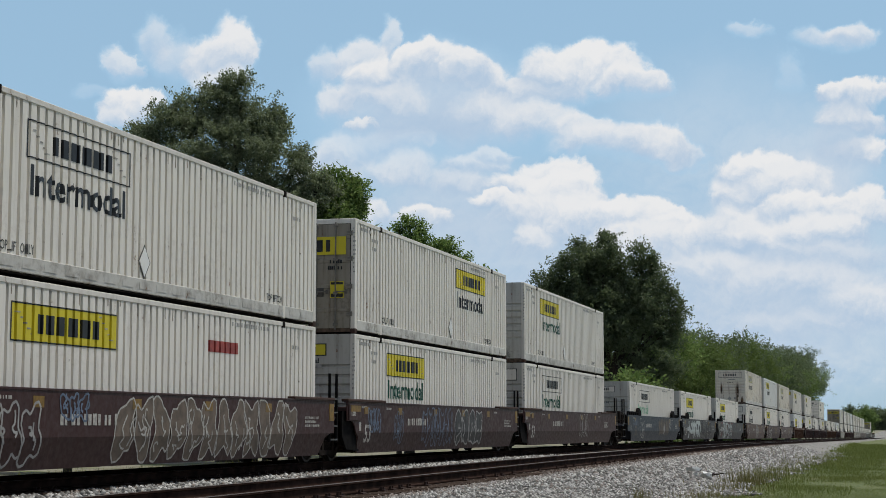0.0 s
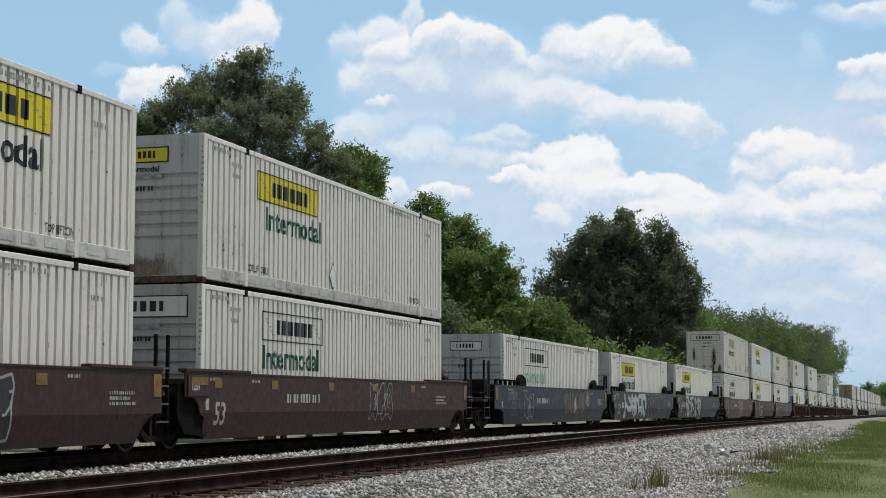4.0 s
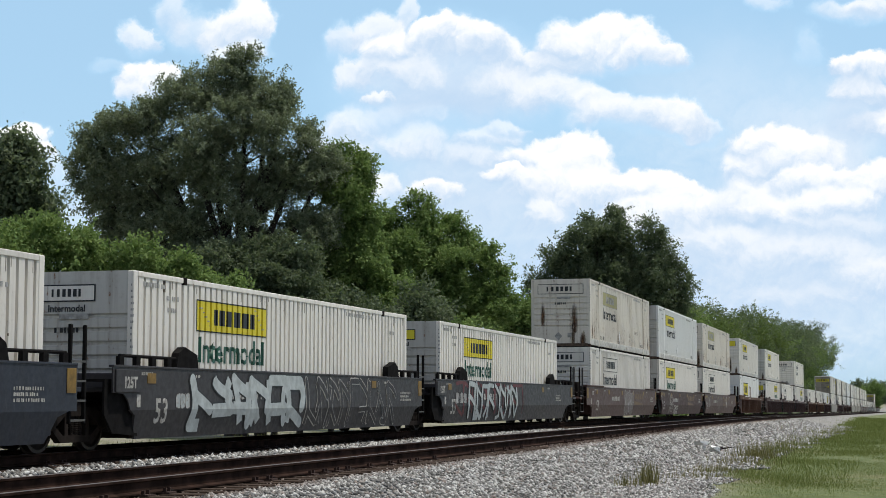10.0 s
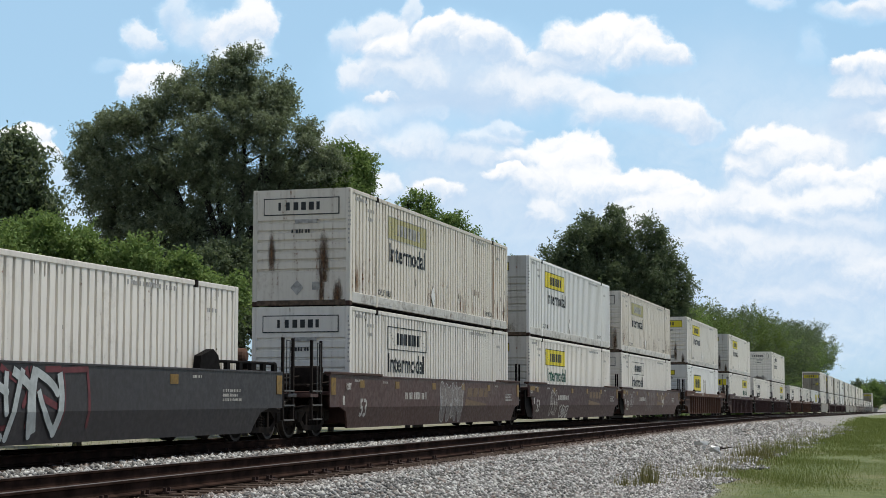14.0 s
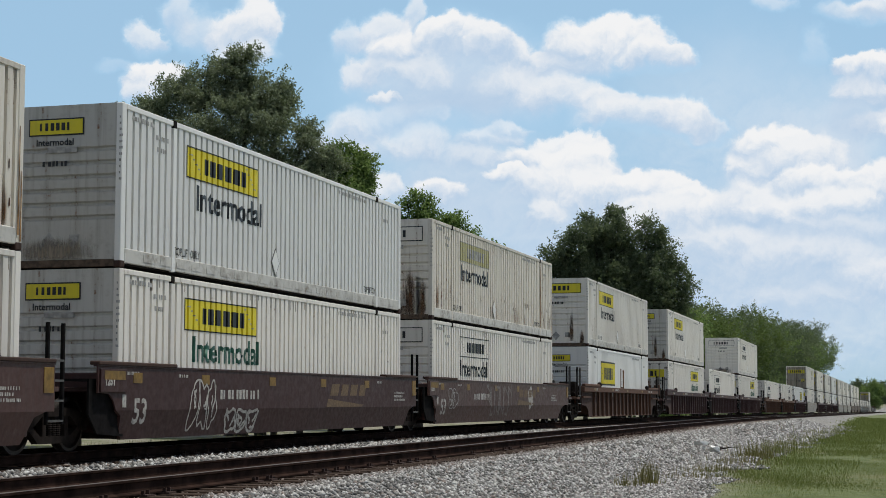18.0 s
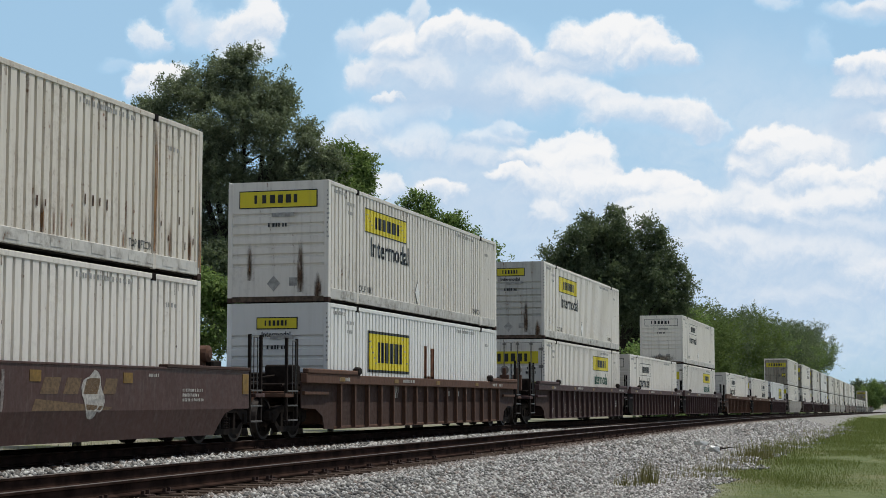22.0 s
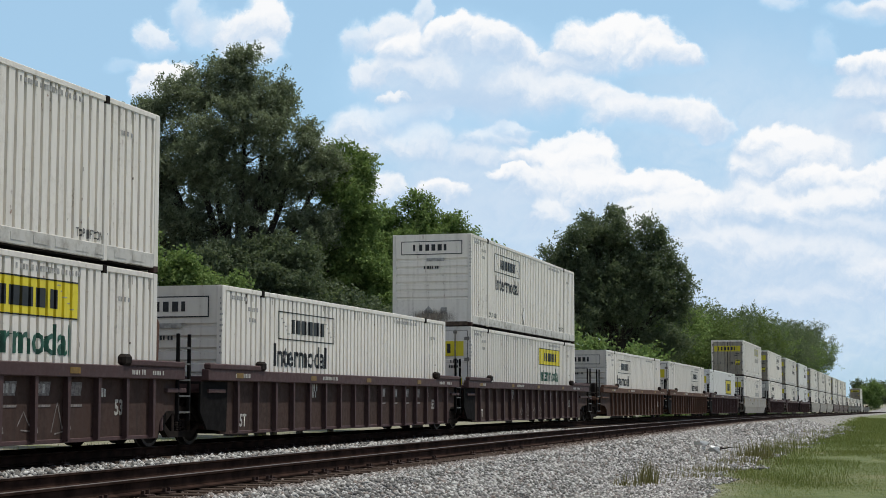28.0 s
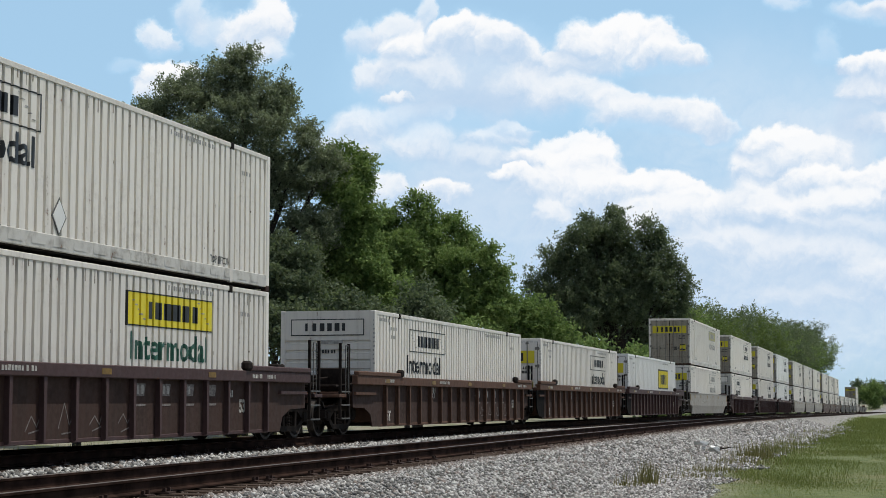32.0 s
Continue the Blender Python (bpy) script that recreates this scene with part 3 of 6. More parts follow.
for wx, wy, wn, ws, wh in ((29.5, 5.0, 90, 0.26, 0.30), (30.3, 4.75, 120, 0.16, 0.46), (30.9, 4.9, 60, 0.12, 0.5), (45.5, 4.2, 420, 0.5, 0.42), (41, 4.1, 300, 0.8, 0.24), (52, 4.1, 360, 0.8, 0.36), (36, 4.3, 260, 0.5, 0.22), (48.5, 3.9, 240, 0.5, 0.3),
                       (58, 4.2, 260, 0.9, 0.34), (68, 4.0, 260, 1.2, 0.36), (33, 4.3, 200, 0.5, 0.18), (82, 3.9, 300, 1.6, 0.4)):
    weed_clump(wx, wy, wn, ws, wh, M["drygrass"] if wx < 48 else M["tallgrass"], "tall dry weeds growing at the gravel's edge")


# ---- tracks ----
def build_track(name, y, label):
    track = thing(name, label, "railway track")
    tagged(track, kind="structure")
    stations = [-40, 0, 20, 40, 60, 80, 100, 120, 200, 400, 700, 1000]
    profile = [(-0.07, -0.175), (-0.07, -0.16), (-0.012, -0.14), (-0.012, -0.045), (-0.036, -0.03), (-0.036, -0.004)]
    full = profile + [(-a, b) for a, b in reversed(profile)]
    for side in (-0.752, 0.752):
        web, top = Shape(), Shape()
        for i, x in enumerate(stations):
            g = grade(x)
            web.v += [(x, y + side + a, g + b) for a, b in full]
            top.v += [(x, y + side + a, g + b) for a, b in ((-0.036, -0.004), (-0.026, 0.0), (0.026, 0.0), (0.036, -0.004))]
        m = len(full)
        for i in range(len(stations) - 1):
            web.f += [(i * m + j, (i + 1) * m + j, (i + 1) * m + j + 1, i * m + j + 1) for j in range(m - 1)]
            top.f += [(i * 4 + j, (i + 1) * 4 + j, (i + 1) * 4 + j + 1, i * 4 + j + 1) for j in range(3)]
        rail = part("rail", web.mesh("rail", M["railweb"], fix=False), track, "rust-brown steel rail")
        part("rail_head", top.mesh("rail_head", M["railtop"], fix=False), rail, "polished running surface")
    tie = Shape().box(-0.11, 0.11, -1.3, 1.3, -0.36, -0.19, 0.01).mesh("tie", M["tie"])
    plate = Shape().box(-0.10, 0.10, -0.17, 0.17, -0.19, -0.172)
    for px in (-0.06, 0.06):
        for py in (-0.095, 0.095):
            plate.box(px - 0.014, px + 0.014, py - 0.02, py + 0.02, -0.172, -0.125)
    plate = plate.mesh("tie_plate", M["web"])
    anchor = Shape().box(-0.03, 0.03, -0.10, 0.10, -0.20, -0.15, 0.008).mesh("rail_anchor", M["iron"])
    rng = random.Random(int(y * 10))
    for i in range(150):
        x = 10 + i * 0.52 + rng.uniform(-0.03, 0.03)
        t = part("tie", tie, track, m=pose(x, y, grade(x), 0, 0, rng.uniform(-1, 1)))
        if i < 100 and rng.random() < 0.45:
            part("tie_plate", plate, t, m=pose(0, -0.752, 0))
            if i % 2 == 0 and y < 12:
                part("rail_anchor", anchor, t, m=pose(0.15, -0.752, 0))
    return track


build_track("near_track", NEAR_TRACK, "empty railway track with rusty rails on wooden ties")
build_track("far_track", FAR_TRACK, "railway track with wooden ties under the train")

# a torn scrap of white sheet and dark litter on the stones
scrap = thing("litter", "torn white plastic scrap lying on the gravel", "litter", m=pose(47, 5.75, ground_height(47, 5.75) + 0.06) @ Matrix.Diagonal((2.2, 2.2, 2.2, 1)))
rng = random.Random(4)
s, twig = Shape(), Shape()
for i in range(9):
    p = Vector((rng.uniform(0, 0.36), rng.uniform(-0.12, 0.12), rng.uniform(-0.03, 0.08)))
    corners = [p + Vector((rng.uniform(-0.11, 0.11), rng.uniform(-0.1, 0.1), rng.uniform(-0.03, 0.05))) for _ in range(4)]
    s.quad(*corners)
    s.quad(*[c + Vector((0, 0, 0.012)) for c in corners])
for i in range(5):
    a = Vector((rng.uniform(0.05, 0.4), rng.uniform(-0.2, 0.05), -0.02))
    twig.tube(a, a + Vector((rng.uniform(-0.3, 0.3), rng.uniform(-0.35, 0.0), rng.uniform(0.0, 0.05))), 0.014, 0.006, 5)
part("scrap", s.mesh("scrap", plain("dull_white_plastic", (0.8, 0.8, 0.78), 0.5)), scrap)
part("twigs", twig.mesh("twigs", M["iron"]), scrap, "dark broken twigs")


# ---- trees ----
def leaves(rng, lobes, right, base, clusters, per, leaf, droop=0.0):
    """Leaf blades on twig sprays, the sprays gathered in boughs over round lobes of (across, height, radius)."""
    lob = np.array(lobes, float)
    lob[:, 2] *= 0.93
    nb = 15
    host = np.repeat(lob, nb, 0)
    deep = np.repeat(rng.uniform(-1, 1, len(lob)) * np.minimum(2.2, 0.6 * lob[:, 2]), nb)
    d = rng.normal(0, 1, (len(host), 3))
    d[:, 2] = d[:, 2] * 0.9 + 0.25
    d /= np.linalg.norm(d, axis=1)[:, None]
    bough = np.stack([host[:, 0], deep, host[:, 1]], 1) + d * (host[:, 2] * rng.uniform(0.50, 0.86, len(host)))[:, None]
    size = host[:, 2] * rng.uniform(0.20, 0.36, len(host))
    pick = rng.choice(len(host), clusters, p=size ** 2.3 / (size ** 2.3).sum())
    spread = np.clip(rng.normal(0, 0.62, (clusters, 3)), -1.25, 1.25) * size[pick][:, None] * np.array([1, 1, 0.62])
    cen = bough[pick] + spread
    inner = rng.uniform(0, 1, clusters) < 0.26
    cen[inner] = np.stack([host[pick, 0], deep[pick], host[pick, 1]], 1)[inner] + rng.normal(0, 0.42, (int(inner.sum()), 3)) * host[pick, 2][inner][:, None]
    axis = d[pick] * 0.7 + spread / size[pick][:, None] * 0.5 + rng.normal(0, 0.45, (clusters, 3)) + np.array([0, 0, 0.35 - droop])
    axis /= np.linalg.norm(axis, axis=1)[:, None]
    n = clusters * per
    along = np.tile(np.linspace(0.0, 1.0, per), clusters) + rng.normal(0, 0.05, n)
    long_ = np.repeat(leaf * rng.uniform(3.2, 7.0, clusters), per)
    thin = leaf * (1.25 - 0.85 * np.clip(along, 0, 1))
    ax = np.repeat(axis, per, 0)
    c = np.repeat(cen, per, 0) + ax * ((along - 0.35) * long_)[:, None] + rng.normal(0, 1, (n, 3)) * thin[:, None]
    u = ax * 0.8 + rng.normal(0, 0.75, (n, 3)) + np.array([0, 0, -0.3 - droop])
    u /= np.linalg.norm(u, axis=1)[:, None]
    w = np.cross(u, rng.normal(0, 0.65, (n, 3)) + np.array([0, 0, 1.0]))
    w /= np.linalg.norm(w, axis=1)[:, None] + 1e-6
    ln = leaf * rng.uniform(0.65, 1.4, n)[:, None]
    v = np.stack([c - u * ln * 0.5, c + w * ln * 0.26, c + u * ln * 0.5, c - w * ln * 0.26], 1).reshape(-1, 3)
    return np.stack([base[0] + right[0] * v[:, 0] - right[1] * v[:, 1], base[1] + right[1] * v[:, 0] + right[0] * v[:, 1], v[:, 2]], 1)


def tree(name, x, y, lobes, clusters, per, leaf, mat, label, trunk=0.3, seed=1, category="tree", limbs=True, droop=0.0):
    rng = np.random.default_rng(seed)
    g = ground_height(x, y)
    dist = math.hypot(x, y)
    right = (y / dist, -x / dist)
    root = thing(name, label, category, m=pose(x, y, g))
    v = leaves(rng, lobes, right, (x, y), clusters, per, leaf, droop)
    part("crown", stuff_mesh("crown", v - np.array([x, y, g]), 4, M[mat]), root)
    if limbs:
        top = max(l[1] for l in lobes) - g
        low = min(l[1] - l[2] for l in lobes) - g
        fork = Vector((0, 0, max(1.2, min(low + 1.0, top * 0.35))))
        s = Shape().tube((0, 0, -0.2), (0, 0, 0.6), trunk * 1.5, trunk * 1.1, 10).tube((0, 0, 0.55), fork, trunk * 1.1, trunk * 0.85, 10)
        part("trunk", s.mesh("trunk", M["bark"]), root)
        for u, h, r in lobes:
            end = Vector((right[0] * u, right[1] * u, h - g + r * 0.15))
            mid = fork.lerp(end, 0.5) + Vector((float(rng.normal(0, 0.3)), float(rng.normal(0, 0.3)), 0.4))
            s = Shape().tube(fork, mid, trunk * 0.5, trunk * 0.32, 7).tube(mid, end, trunk * 0.32, trunk * 0.08, 6)
            for _ in range(4):
                q = mid.lerp(end, float(rng.uniform(0.1, 0.9)))
                tip = q + Vector((float(rng.normal(0, 1)), float(rng.normal(0, 1)), float(rng.uniform(0.2, 1.0)))) * r * 0.4
                s.tube(q, tip, trunk * 0.13, trunk * 0.03, 5)
            part("limb", s.mesh("limb", M["bark"]), root)
    return root


BIG = [(0.2, 16.2, 1.2), (-0.7, 15.7, 1.3), (-1.8, 15.3, 1.2), (-3.0, 14.6, 1.3), (1.3, 15.0, 1.3), (2.2, 14.7, 0.9), (-4.3, 13.6, 1.2), (-5.7, 13.3, 1.2), (-6.7, 12.8, 1.2), (-6.9, 11.4, 1.2), (-6.7, 10.1, 1.1), (3.0, 12.9, 1.1), (4.1, 11.8, 1.1), (0.3, 13.3, 2.3), (-2.5, 12.2, 2.3), (2.1, 11.0, 1.9), (-4.7, 10.7, 2.1), (-0.5, 10.2, 2.3), (0.8, 7.6, 1.8), (-3.4, 8.4, 2.2), (-6.0, 8.6, 1.4), (-1.3, 6.5, 2.4), (3.4, 8.9, 1.4)]
tree("tree", 69.8, 30.1, BIG, 9600, 40, 0.115, "leaf_grey", "tall spreading tree with dense grey-green leaves", 0.42, 11)
tree("tree", 71.5, 29.6, [(3.8, 12.2, 0.9), (4.6, 12.0, 0.7), (4.5, 11.0, 0.9), (3.7, 10.4, 1.1), (4.6, 9.6, 1.0), (3.4, 8.5, 1.3), (4.5, 7.6, 1.2)], 1900, 36, 0.15, "leaf_mid", "fresh green tree close against a taller one", 0.22, 21)
MID = [(0.0, 12.2, 0.4), (-0.6, 11.9, 0.4), (0.6, 11.9, 0.4), (0.1, 11.1, 0.7), (-1.6, 11.0, 0.6), (-2.2, 10.6, 0.7), (-1.1, 9.8, 1.1), (0.6, 9.7, 1.2), (1.9, 10.6, 0.8), (2.8, 9.7, 0.8), (3.8, 8.5, 1.0), (4.6, 7.6, 0.8), (-0.3, 8.6, 1.8), (1.8, 8.1, 1.8), (3.4, 6.5, 1.7), (-2.4, 9.0, 1.3), (-2.9, 7.6, 1.9), (-1.0, 6.8, 2.0), (1.3, 6.0, 2.1), (4.6, 5.8, 1.1)]
tree("tree", 88.0, 26.9, MID, 4200, 36, 0.17, "leaf_mid", "leafy green tree with pointed upper boughs", 0.25, 12)
tree("tree", 112.0, 27.5, [(0.2, 6.6, 1.8), (1.8, 6.6, 1.4), (3.2, 5.6, 1.1), (-1.4, 6.3, 1.6), (4.3, 4.8, 0.7), (1.2, 4.7, 2.0)], 900, 30, 0.22, "leaf_mid", "low green tree at the edge of the wood", 0.2, 13)
tree("tree", 53.0, 32.1, [(-0.1, 9.5, 1.1), (0.6, 9.0, 0.8), (0.2, 8.1, 1.2), (1.0, 7.7, 0.9), (-0.8, 8.7, 1.2), (0.0, 6.2, 1.5)], 1500, 30, 0.19, "leaf_deep", "slender dark green tree beside the wood", 0.2, 14, droop=0.5)
tree("bush", 50.9, 27.9, [(-1.6, 6.2, 1.1), (-0.2, 5.7, 1.2), (1.8, 5.3, 1.2), (3.6, 4.9, 1.0), (5.0, 4.4, 0.9), (-2.4, 5.4, 1.2), (0, 3, 1.6), (3, 2.6, 1.6)], 2400, 36, 0.15, "leaf_mid",
     "overgrown green thicket below the trees", 0.12, 15, "bush")
tree("bush", 66.0, 25.5, [(-3, 4.0, 1.4), (-0.5, 3.6, 1.4), (2.5, 3.8, 1.5), (5, 4.4, 1.5)], 1000, 30, 0.18, "leaf_deep", "dark green thicket below the trees", 0.12, 16, "bush")
tree("bush", 68.0, 27.5, [(-1.2, 6.8, 1.2), (0.1, 7.0, 1.2), (1.2, 6.8, 1.1), (-2.5, 6.6, 1.2), (-0.4, 5.6, 1.4), (1.3, 5.3, 1.3), (-2.2, 5.1, 1.4), (-4.0, 6.6, 1.0)], 1700, 36, 0.15, "leaf_deep", "shaded green thicket under the tall tree", 0.12, 28, "bush")
tree("bush", 74.0, 27.0, [(0.1, 7.0, 1.1), (1.5, 7.3, 1.1), (-0.9, 6.3, 1.1), (2.1, 6.2, 1.3), (0.6, 5.3, 1.4), (3.2, 5.9, 1.0), (2.6, 4.8, 1.1)], 1300, 36, 0.16, "leaf_mid", "fresh green thicket below the tall trees", 0.12, 27, "bush")
tree("bush", 80.0, 25.0, [(-3, 3.6, 1.5), (0, 4.0, 1.5), (3, 3.4, 1.5)], 700, 30, 0.2, "leaf_mid", "green thicket beside the railway", 0.12, 17, "bush")
tree("bush", 42.0, 26.0, [(-3, 3.4, 1.3), (-0.5, 3.6, 1.3), (2, 3.2, 1.3)], 1300, 34, 0.15, "leaf_mid", "green thicket beside the railway", 0.12, 18, "bush")
OAK = [(-0.4, 19.1, 2.6), (-2.4, 18.8, 2.3), (-4.0, 17.5, 2.2), (3.7, 18.4, 2.0), (5.0, 17.2, 1.8), (6.5, 15.0, 1.6), (7.5, 12.9, 1.4), (-6.5, 15.4, 2.2), (-7.9, 13.2, 2.1), (-8.7, 10.7, 1.8), (-0.4, 15.0, 4.1), (-4.4, 13.2, 3.7), (3.7, 13.8, 3.4), (-0.7, 9.5, 5.9), (6.4, 10.4, 2.2), (-6.2, 8.9, 3.4), (4.6, 7.3, 3.7), (0.6, 12.2, 3.7)]
tree("tree", 175.3, 31.0, OAK, 5600, 34, 0.27, "leaf_deep", "large dark green oak standing alone", 0.6, 19)
tree("tree", 150.0, 29.5, [(-4, 4.5, 2.2), (0, 4, 2.4), (5, 3.4, 2.2)], 380, 22, 0.45, "leaf_mid", "low green tree under the oak", 0.2, 20)
wood = random.Random(8)
for i in range(22):
    d = 215 + i * 18 + wood.uniform(-6, 6)
    top = (15.5 + 0.043 * (d - 225) if d < 560 else 30 - 0.052 * (d - 560)) + wood.uniform(-3.4, 1.4)
    y = 34 + wood.uniform(-2.5, 3.5)
    top += 2.4 if 270 < d < 570 else 0.0
    r = top * (0.2 if i < 17 else 0.14)
    lobes = [(wood.uniform(-2, 2), top - r, r * 0.9), (wood.uniform(-r, r), top - 1.6 * r, r), (-1.3 * r, top * 0.7, r), (1.3 * r, top * 0.66, r), (0, top * 0.55, r * 1.3), (wood.uniform(-2, 2), top * 0.35, r * 1.4), (0, top * 0.15, r * 1.4)]
    lobes = [(u, h + grade(min(d, 700)), q) for u, h, q in lobes]
    tree("tree", d, y, lobes, 760, 24, 0.42, "leaf_light" if i < 7 and i % 4 else ("leaf_mid", "leaf_deep", "leaf_deep")[i % 3], "green woodland tree in the line beside the railway", 0.3, 40 + i, limbs=i < 6)

tree("tree", 899.6, 21.5, [(-3.4, 4.2, 3.4), (0.8, 5.6, 3.8), (3.9, 3.2, 3.0), (0, 0, 4), (0.5, -3.0, 4)], 420, 24, 0.7, "leaf_mid", "rounded green tree far down the line", 0.4, 90, limbs=False)


def far_woods():
    """A low wooded rise that closes the view far down the line."""
    rng = np.random.default_rng(77)
    out = []
    for y in np.arange(-90, 60, 10.0):
        top = 11.5 + 2.0 * math.sin(y * 0.03) + rng.uniform(-1.5, 1.5)
        out.append(leaves(rng, [(0, top - 4, 6.0), (3, top - 8, 7.0), (-2, top - 13, 7.0)], (0.0, -1.0), (1650 + rng.uniform(-30, 30), y), 300, 16, 1.7))
    me = stuff_mesh("far_woods", np.concatenate(out), 4, M["leaf_deep"])
    tagged(new("far_woods", me), "distant dark green wooded rise", "woods", kind="stuff")


far_woods()


# ---- containers ----
LONG, HALF, TALL = 16.19, 1.295, 2.88
PITCH, DEEP = 0.262, 0.085


def rib(x):
    """How far the corrugated side lies behind its outermost face."""
    u = (x / PITCH) % 1.0
    if u < 0.67:
        return 0.0
    if u < 0.69:
        return DEEP * (u - 0.67) / 0.02
    if u < 0.98:
        return DEEP
    return DEEP * (1.0 - u) / 0.02


def rib_edges(x0, x1):
    out, k = [x0], math.floor(x0 / PITCH)
    while k * PITCH < x1:
        for u in (0.0, 0.67, 0.69, 0.98):
            x = (k + u) * PITCH
            if x0 + 1e-4 < x < x1 - 1e-4:
                out.append(x)
        k += 1
    return out + [x1]


FACE = -HALF + 0.012  # the outermost face of the corrugated side


def corrugated(x0, x1, z0, z1, off=0.0, bands=()):
    """Corrugated plates between x0 and x1, set off outwards; bands are (x0, x1, z0, z1), none for one plate."""
    s = Shape()
    for a, b, c, d in bands or ((x0, x1, z0, z1),):
        xs = rib_edges(a, b)
        for p, q in zip(xs, xs[1:]):
            yp, yq = FACE + rib(p) - off, FACE + rib(q) - off
            if p == a:
                yp = FACE + rib(p + 1e-5) - off
            if q == b:
                yq = FACE + rib(q - 1e-5) - off
            s.quad((p, yp, c), (q, yq, c), (q, yq, d), (p, yp, d))
    return s


def letters(text, size, x, z, bold=0.012, squeeze=1.0, extrude=0.0):
    """Flat lettering in the plane y = 0, from x, z: a bmesh."""
    cu = bpy.data.curves.new("text", "FONT")
    cu.body, cu.size, cu.offset, cu.extrude, cu.resolution_u = text, size, bold, extrude, 2
    ob = new("text", cu)
    me = bpy.data.meshes.new_from_object(ob.evaluated_get(bpy.context.evaluated_depsgraph_get()))
    bpy.data.objects.remove(ob)
    bm = bmesh.new()
    bm.from_mesh(me)
    bpy.data.meshes.remove(me)
    for v in bm.verts:
        v.co = Vector((x + v.co.x * squeeze, -v.co.z, z + v.co.y))
    return bm


def to_mesh(bm, name, mat):
    me = bpy.data.meshes.new(name)
    bm.to_mesh(me)
    bm.free()
    me.materials.append(mat)
    return me


def ribbed_letters(text, size, x, z, mat, off=0.006, bold=0.012, squeeze=1.0):
    """Lettering that lies on the corrugated side and follows its ribs."""
    def make():
        bm = letters(text, size, x, z, bold, squeeze)
        lo, hi = min(v.co.x for v in bm.verts), max(v.co.x for v in bm.verts)
        for e in rib_edges(lo, hi)[1:-1]:
            bmesh.ops.bisect_plane(bm, geom=bm.verts[:] + bm.edges[:] + bm.faces[:], plane_co=(e, 0, 0), plane_no=(1, 0, 0), dist=1e-5)
        for v in bm.verts:
            v.co.y = FACE + rib(v.co.x) - off
        return to_mesh(bm, "lettering", mat)
    return shared(("ribbed", text, size, x, z, mat.name), make)


def container_shell(box, mat, rev, upper, end):
    """Frame, sides, roof, ends. rev: its doors point towards the camera's end of the line."""
    paint_ = M[mat]
    h = LONG / 2
    post = shared(("post", mat), lambda: Shape().box(-0.085, 0.085, -0.06, 0.06, 0.0, TALL, 0.012).mesh("corner_post", paint_))
    cast = shared(("cast",), lambda: Shape().box(-0.088, 0.088, -0.064, 0.064, 0.0, 0.13, 0.015).mesh("corner_casting", M["web"]))
    for x in (-h + 0.085, h - 0.085):
        for y in (-HALF + 0.06, HALF - 0.06):
            p = part("corner_post", post, box, m=pose(x, y, 0))
            part("corner_casting", cast, p, "grimy steel corner casting", m=pose(0, 0, -0.035))
    top = shared(("top", mat), lambda: Shape().box(-h + 0.17, h - 0.17, -0.035, 0.035, TALL - 0.10, TALL, 0.01).mesh("top_rail", paint_))

    def low_rail():
        s = Shape().box(-h + 0.17, h - 0.17, -0.034, 0.03, 0.05, 0.31, 0.012)
        for i in range(22):
            x = -h + 0.9 + i * 0.68
            s.box(x, x + 0.42, -0.040, -0.034, 0.12, 0.24)
            s.box(x, x + 0.42, 0.03, 0.036, 0.12, 0.24)
        return s.mesh("bottom_rail", M["scuffed"])
    low = shared(("low", mat), low_rail)
    for y in (-HALF + 0.035, HALF - 0.035):
        part("top_rail", top, box, m=pose(0, y, 0))
        part("bottom_rail", low, box, m=pose(0, y, 0))
    side = shared(("side", mat), lambda: corrugated(-h + 0.17, h - 0.17, 0.30, TALL - 0.10).mesh("side_panel", paint_, fix=False))
    part("side_panel", side, box)
    part("side_panel", side, box, m=pose(0, 0, 0, 0, 0, 180))
    if mat != "white":
        def runs():
            rng = random.Random(17)
            bands = []
            for i in range(18):
                x = -h + 0.3 + rng.uniform(0, 1) * (LONG - 0.6)
                bands.append((x, x + rng.uniform(0.012, 0.035), TALL - 0.12 - rng.uniform(0.04, 0.22), TALL - 0.10))
            for i in range(12):
                x, z = rng.uniform(-h + 0.3, h - 0.4), rng.uniform(0.5, 2.3)
                bands.append((x, x + rng.uniform(0.008, 0.018), z, z + rng.uniform(0.03, 0.08)))
            return corrugated(0, 0, 0, 0, 0.003, bands=bands).mesh("grime_run", M["grime"], fix=False)
        part("grime_run", shared(("grime",), runs), box, "short dark grime runs under the top rail")
    lift = shared(("lift", mat), lambda: Shape().box(-0.065, 0.065, -0.045, 0.03, 0.03, TALL - 0.02, 0.008).mesh("lift_post", paint_))
    liftc = shared(("liftc",), lambda: Shape().box(-0.07, 0.07, -0.05, 0.03, TALL - 0.14, TALL + 0.012, 0.012).mesh("lift_casting", M["iron"]))
    for x in (-5.98, 6.05):
        for y, turn in ((-HALF + 0.035, 0), (HALF - 0.035, 180)):
            p = part("lift_post", lift, box, m=pose(x, y, 0, 0, 0, turn))
            part("lift_casting", liftc, p, "dark lifting casting")
    roof = shared(("roof",), lambda: Shape().box(-h + 0.1, h - 0.1, -HALF + 0.06, HALF - 0.06, TALL - 0.06, TALL - 0.02).mesh("roof", M["roof"]))
    floor = shared(("floor",), lambda: Shape().box(-h + 0.05, h - 0.05, -HALF + 0.05, HALF - 0.05, 0.02, 0.12).mesh("floor", M["iron"]))
    part("roof", roof, box)
    part("floor", floor, box)

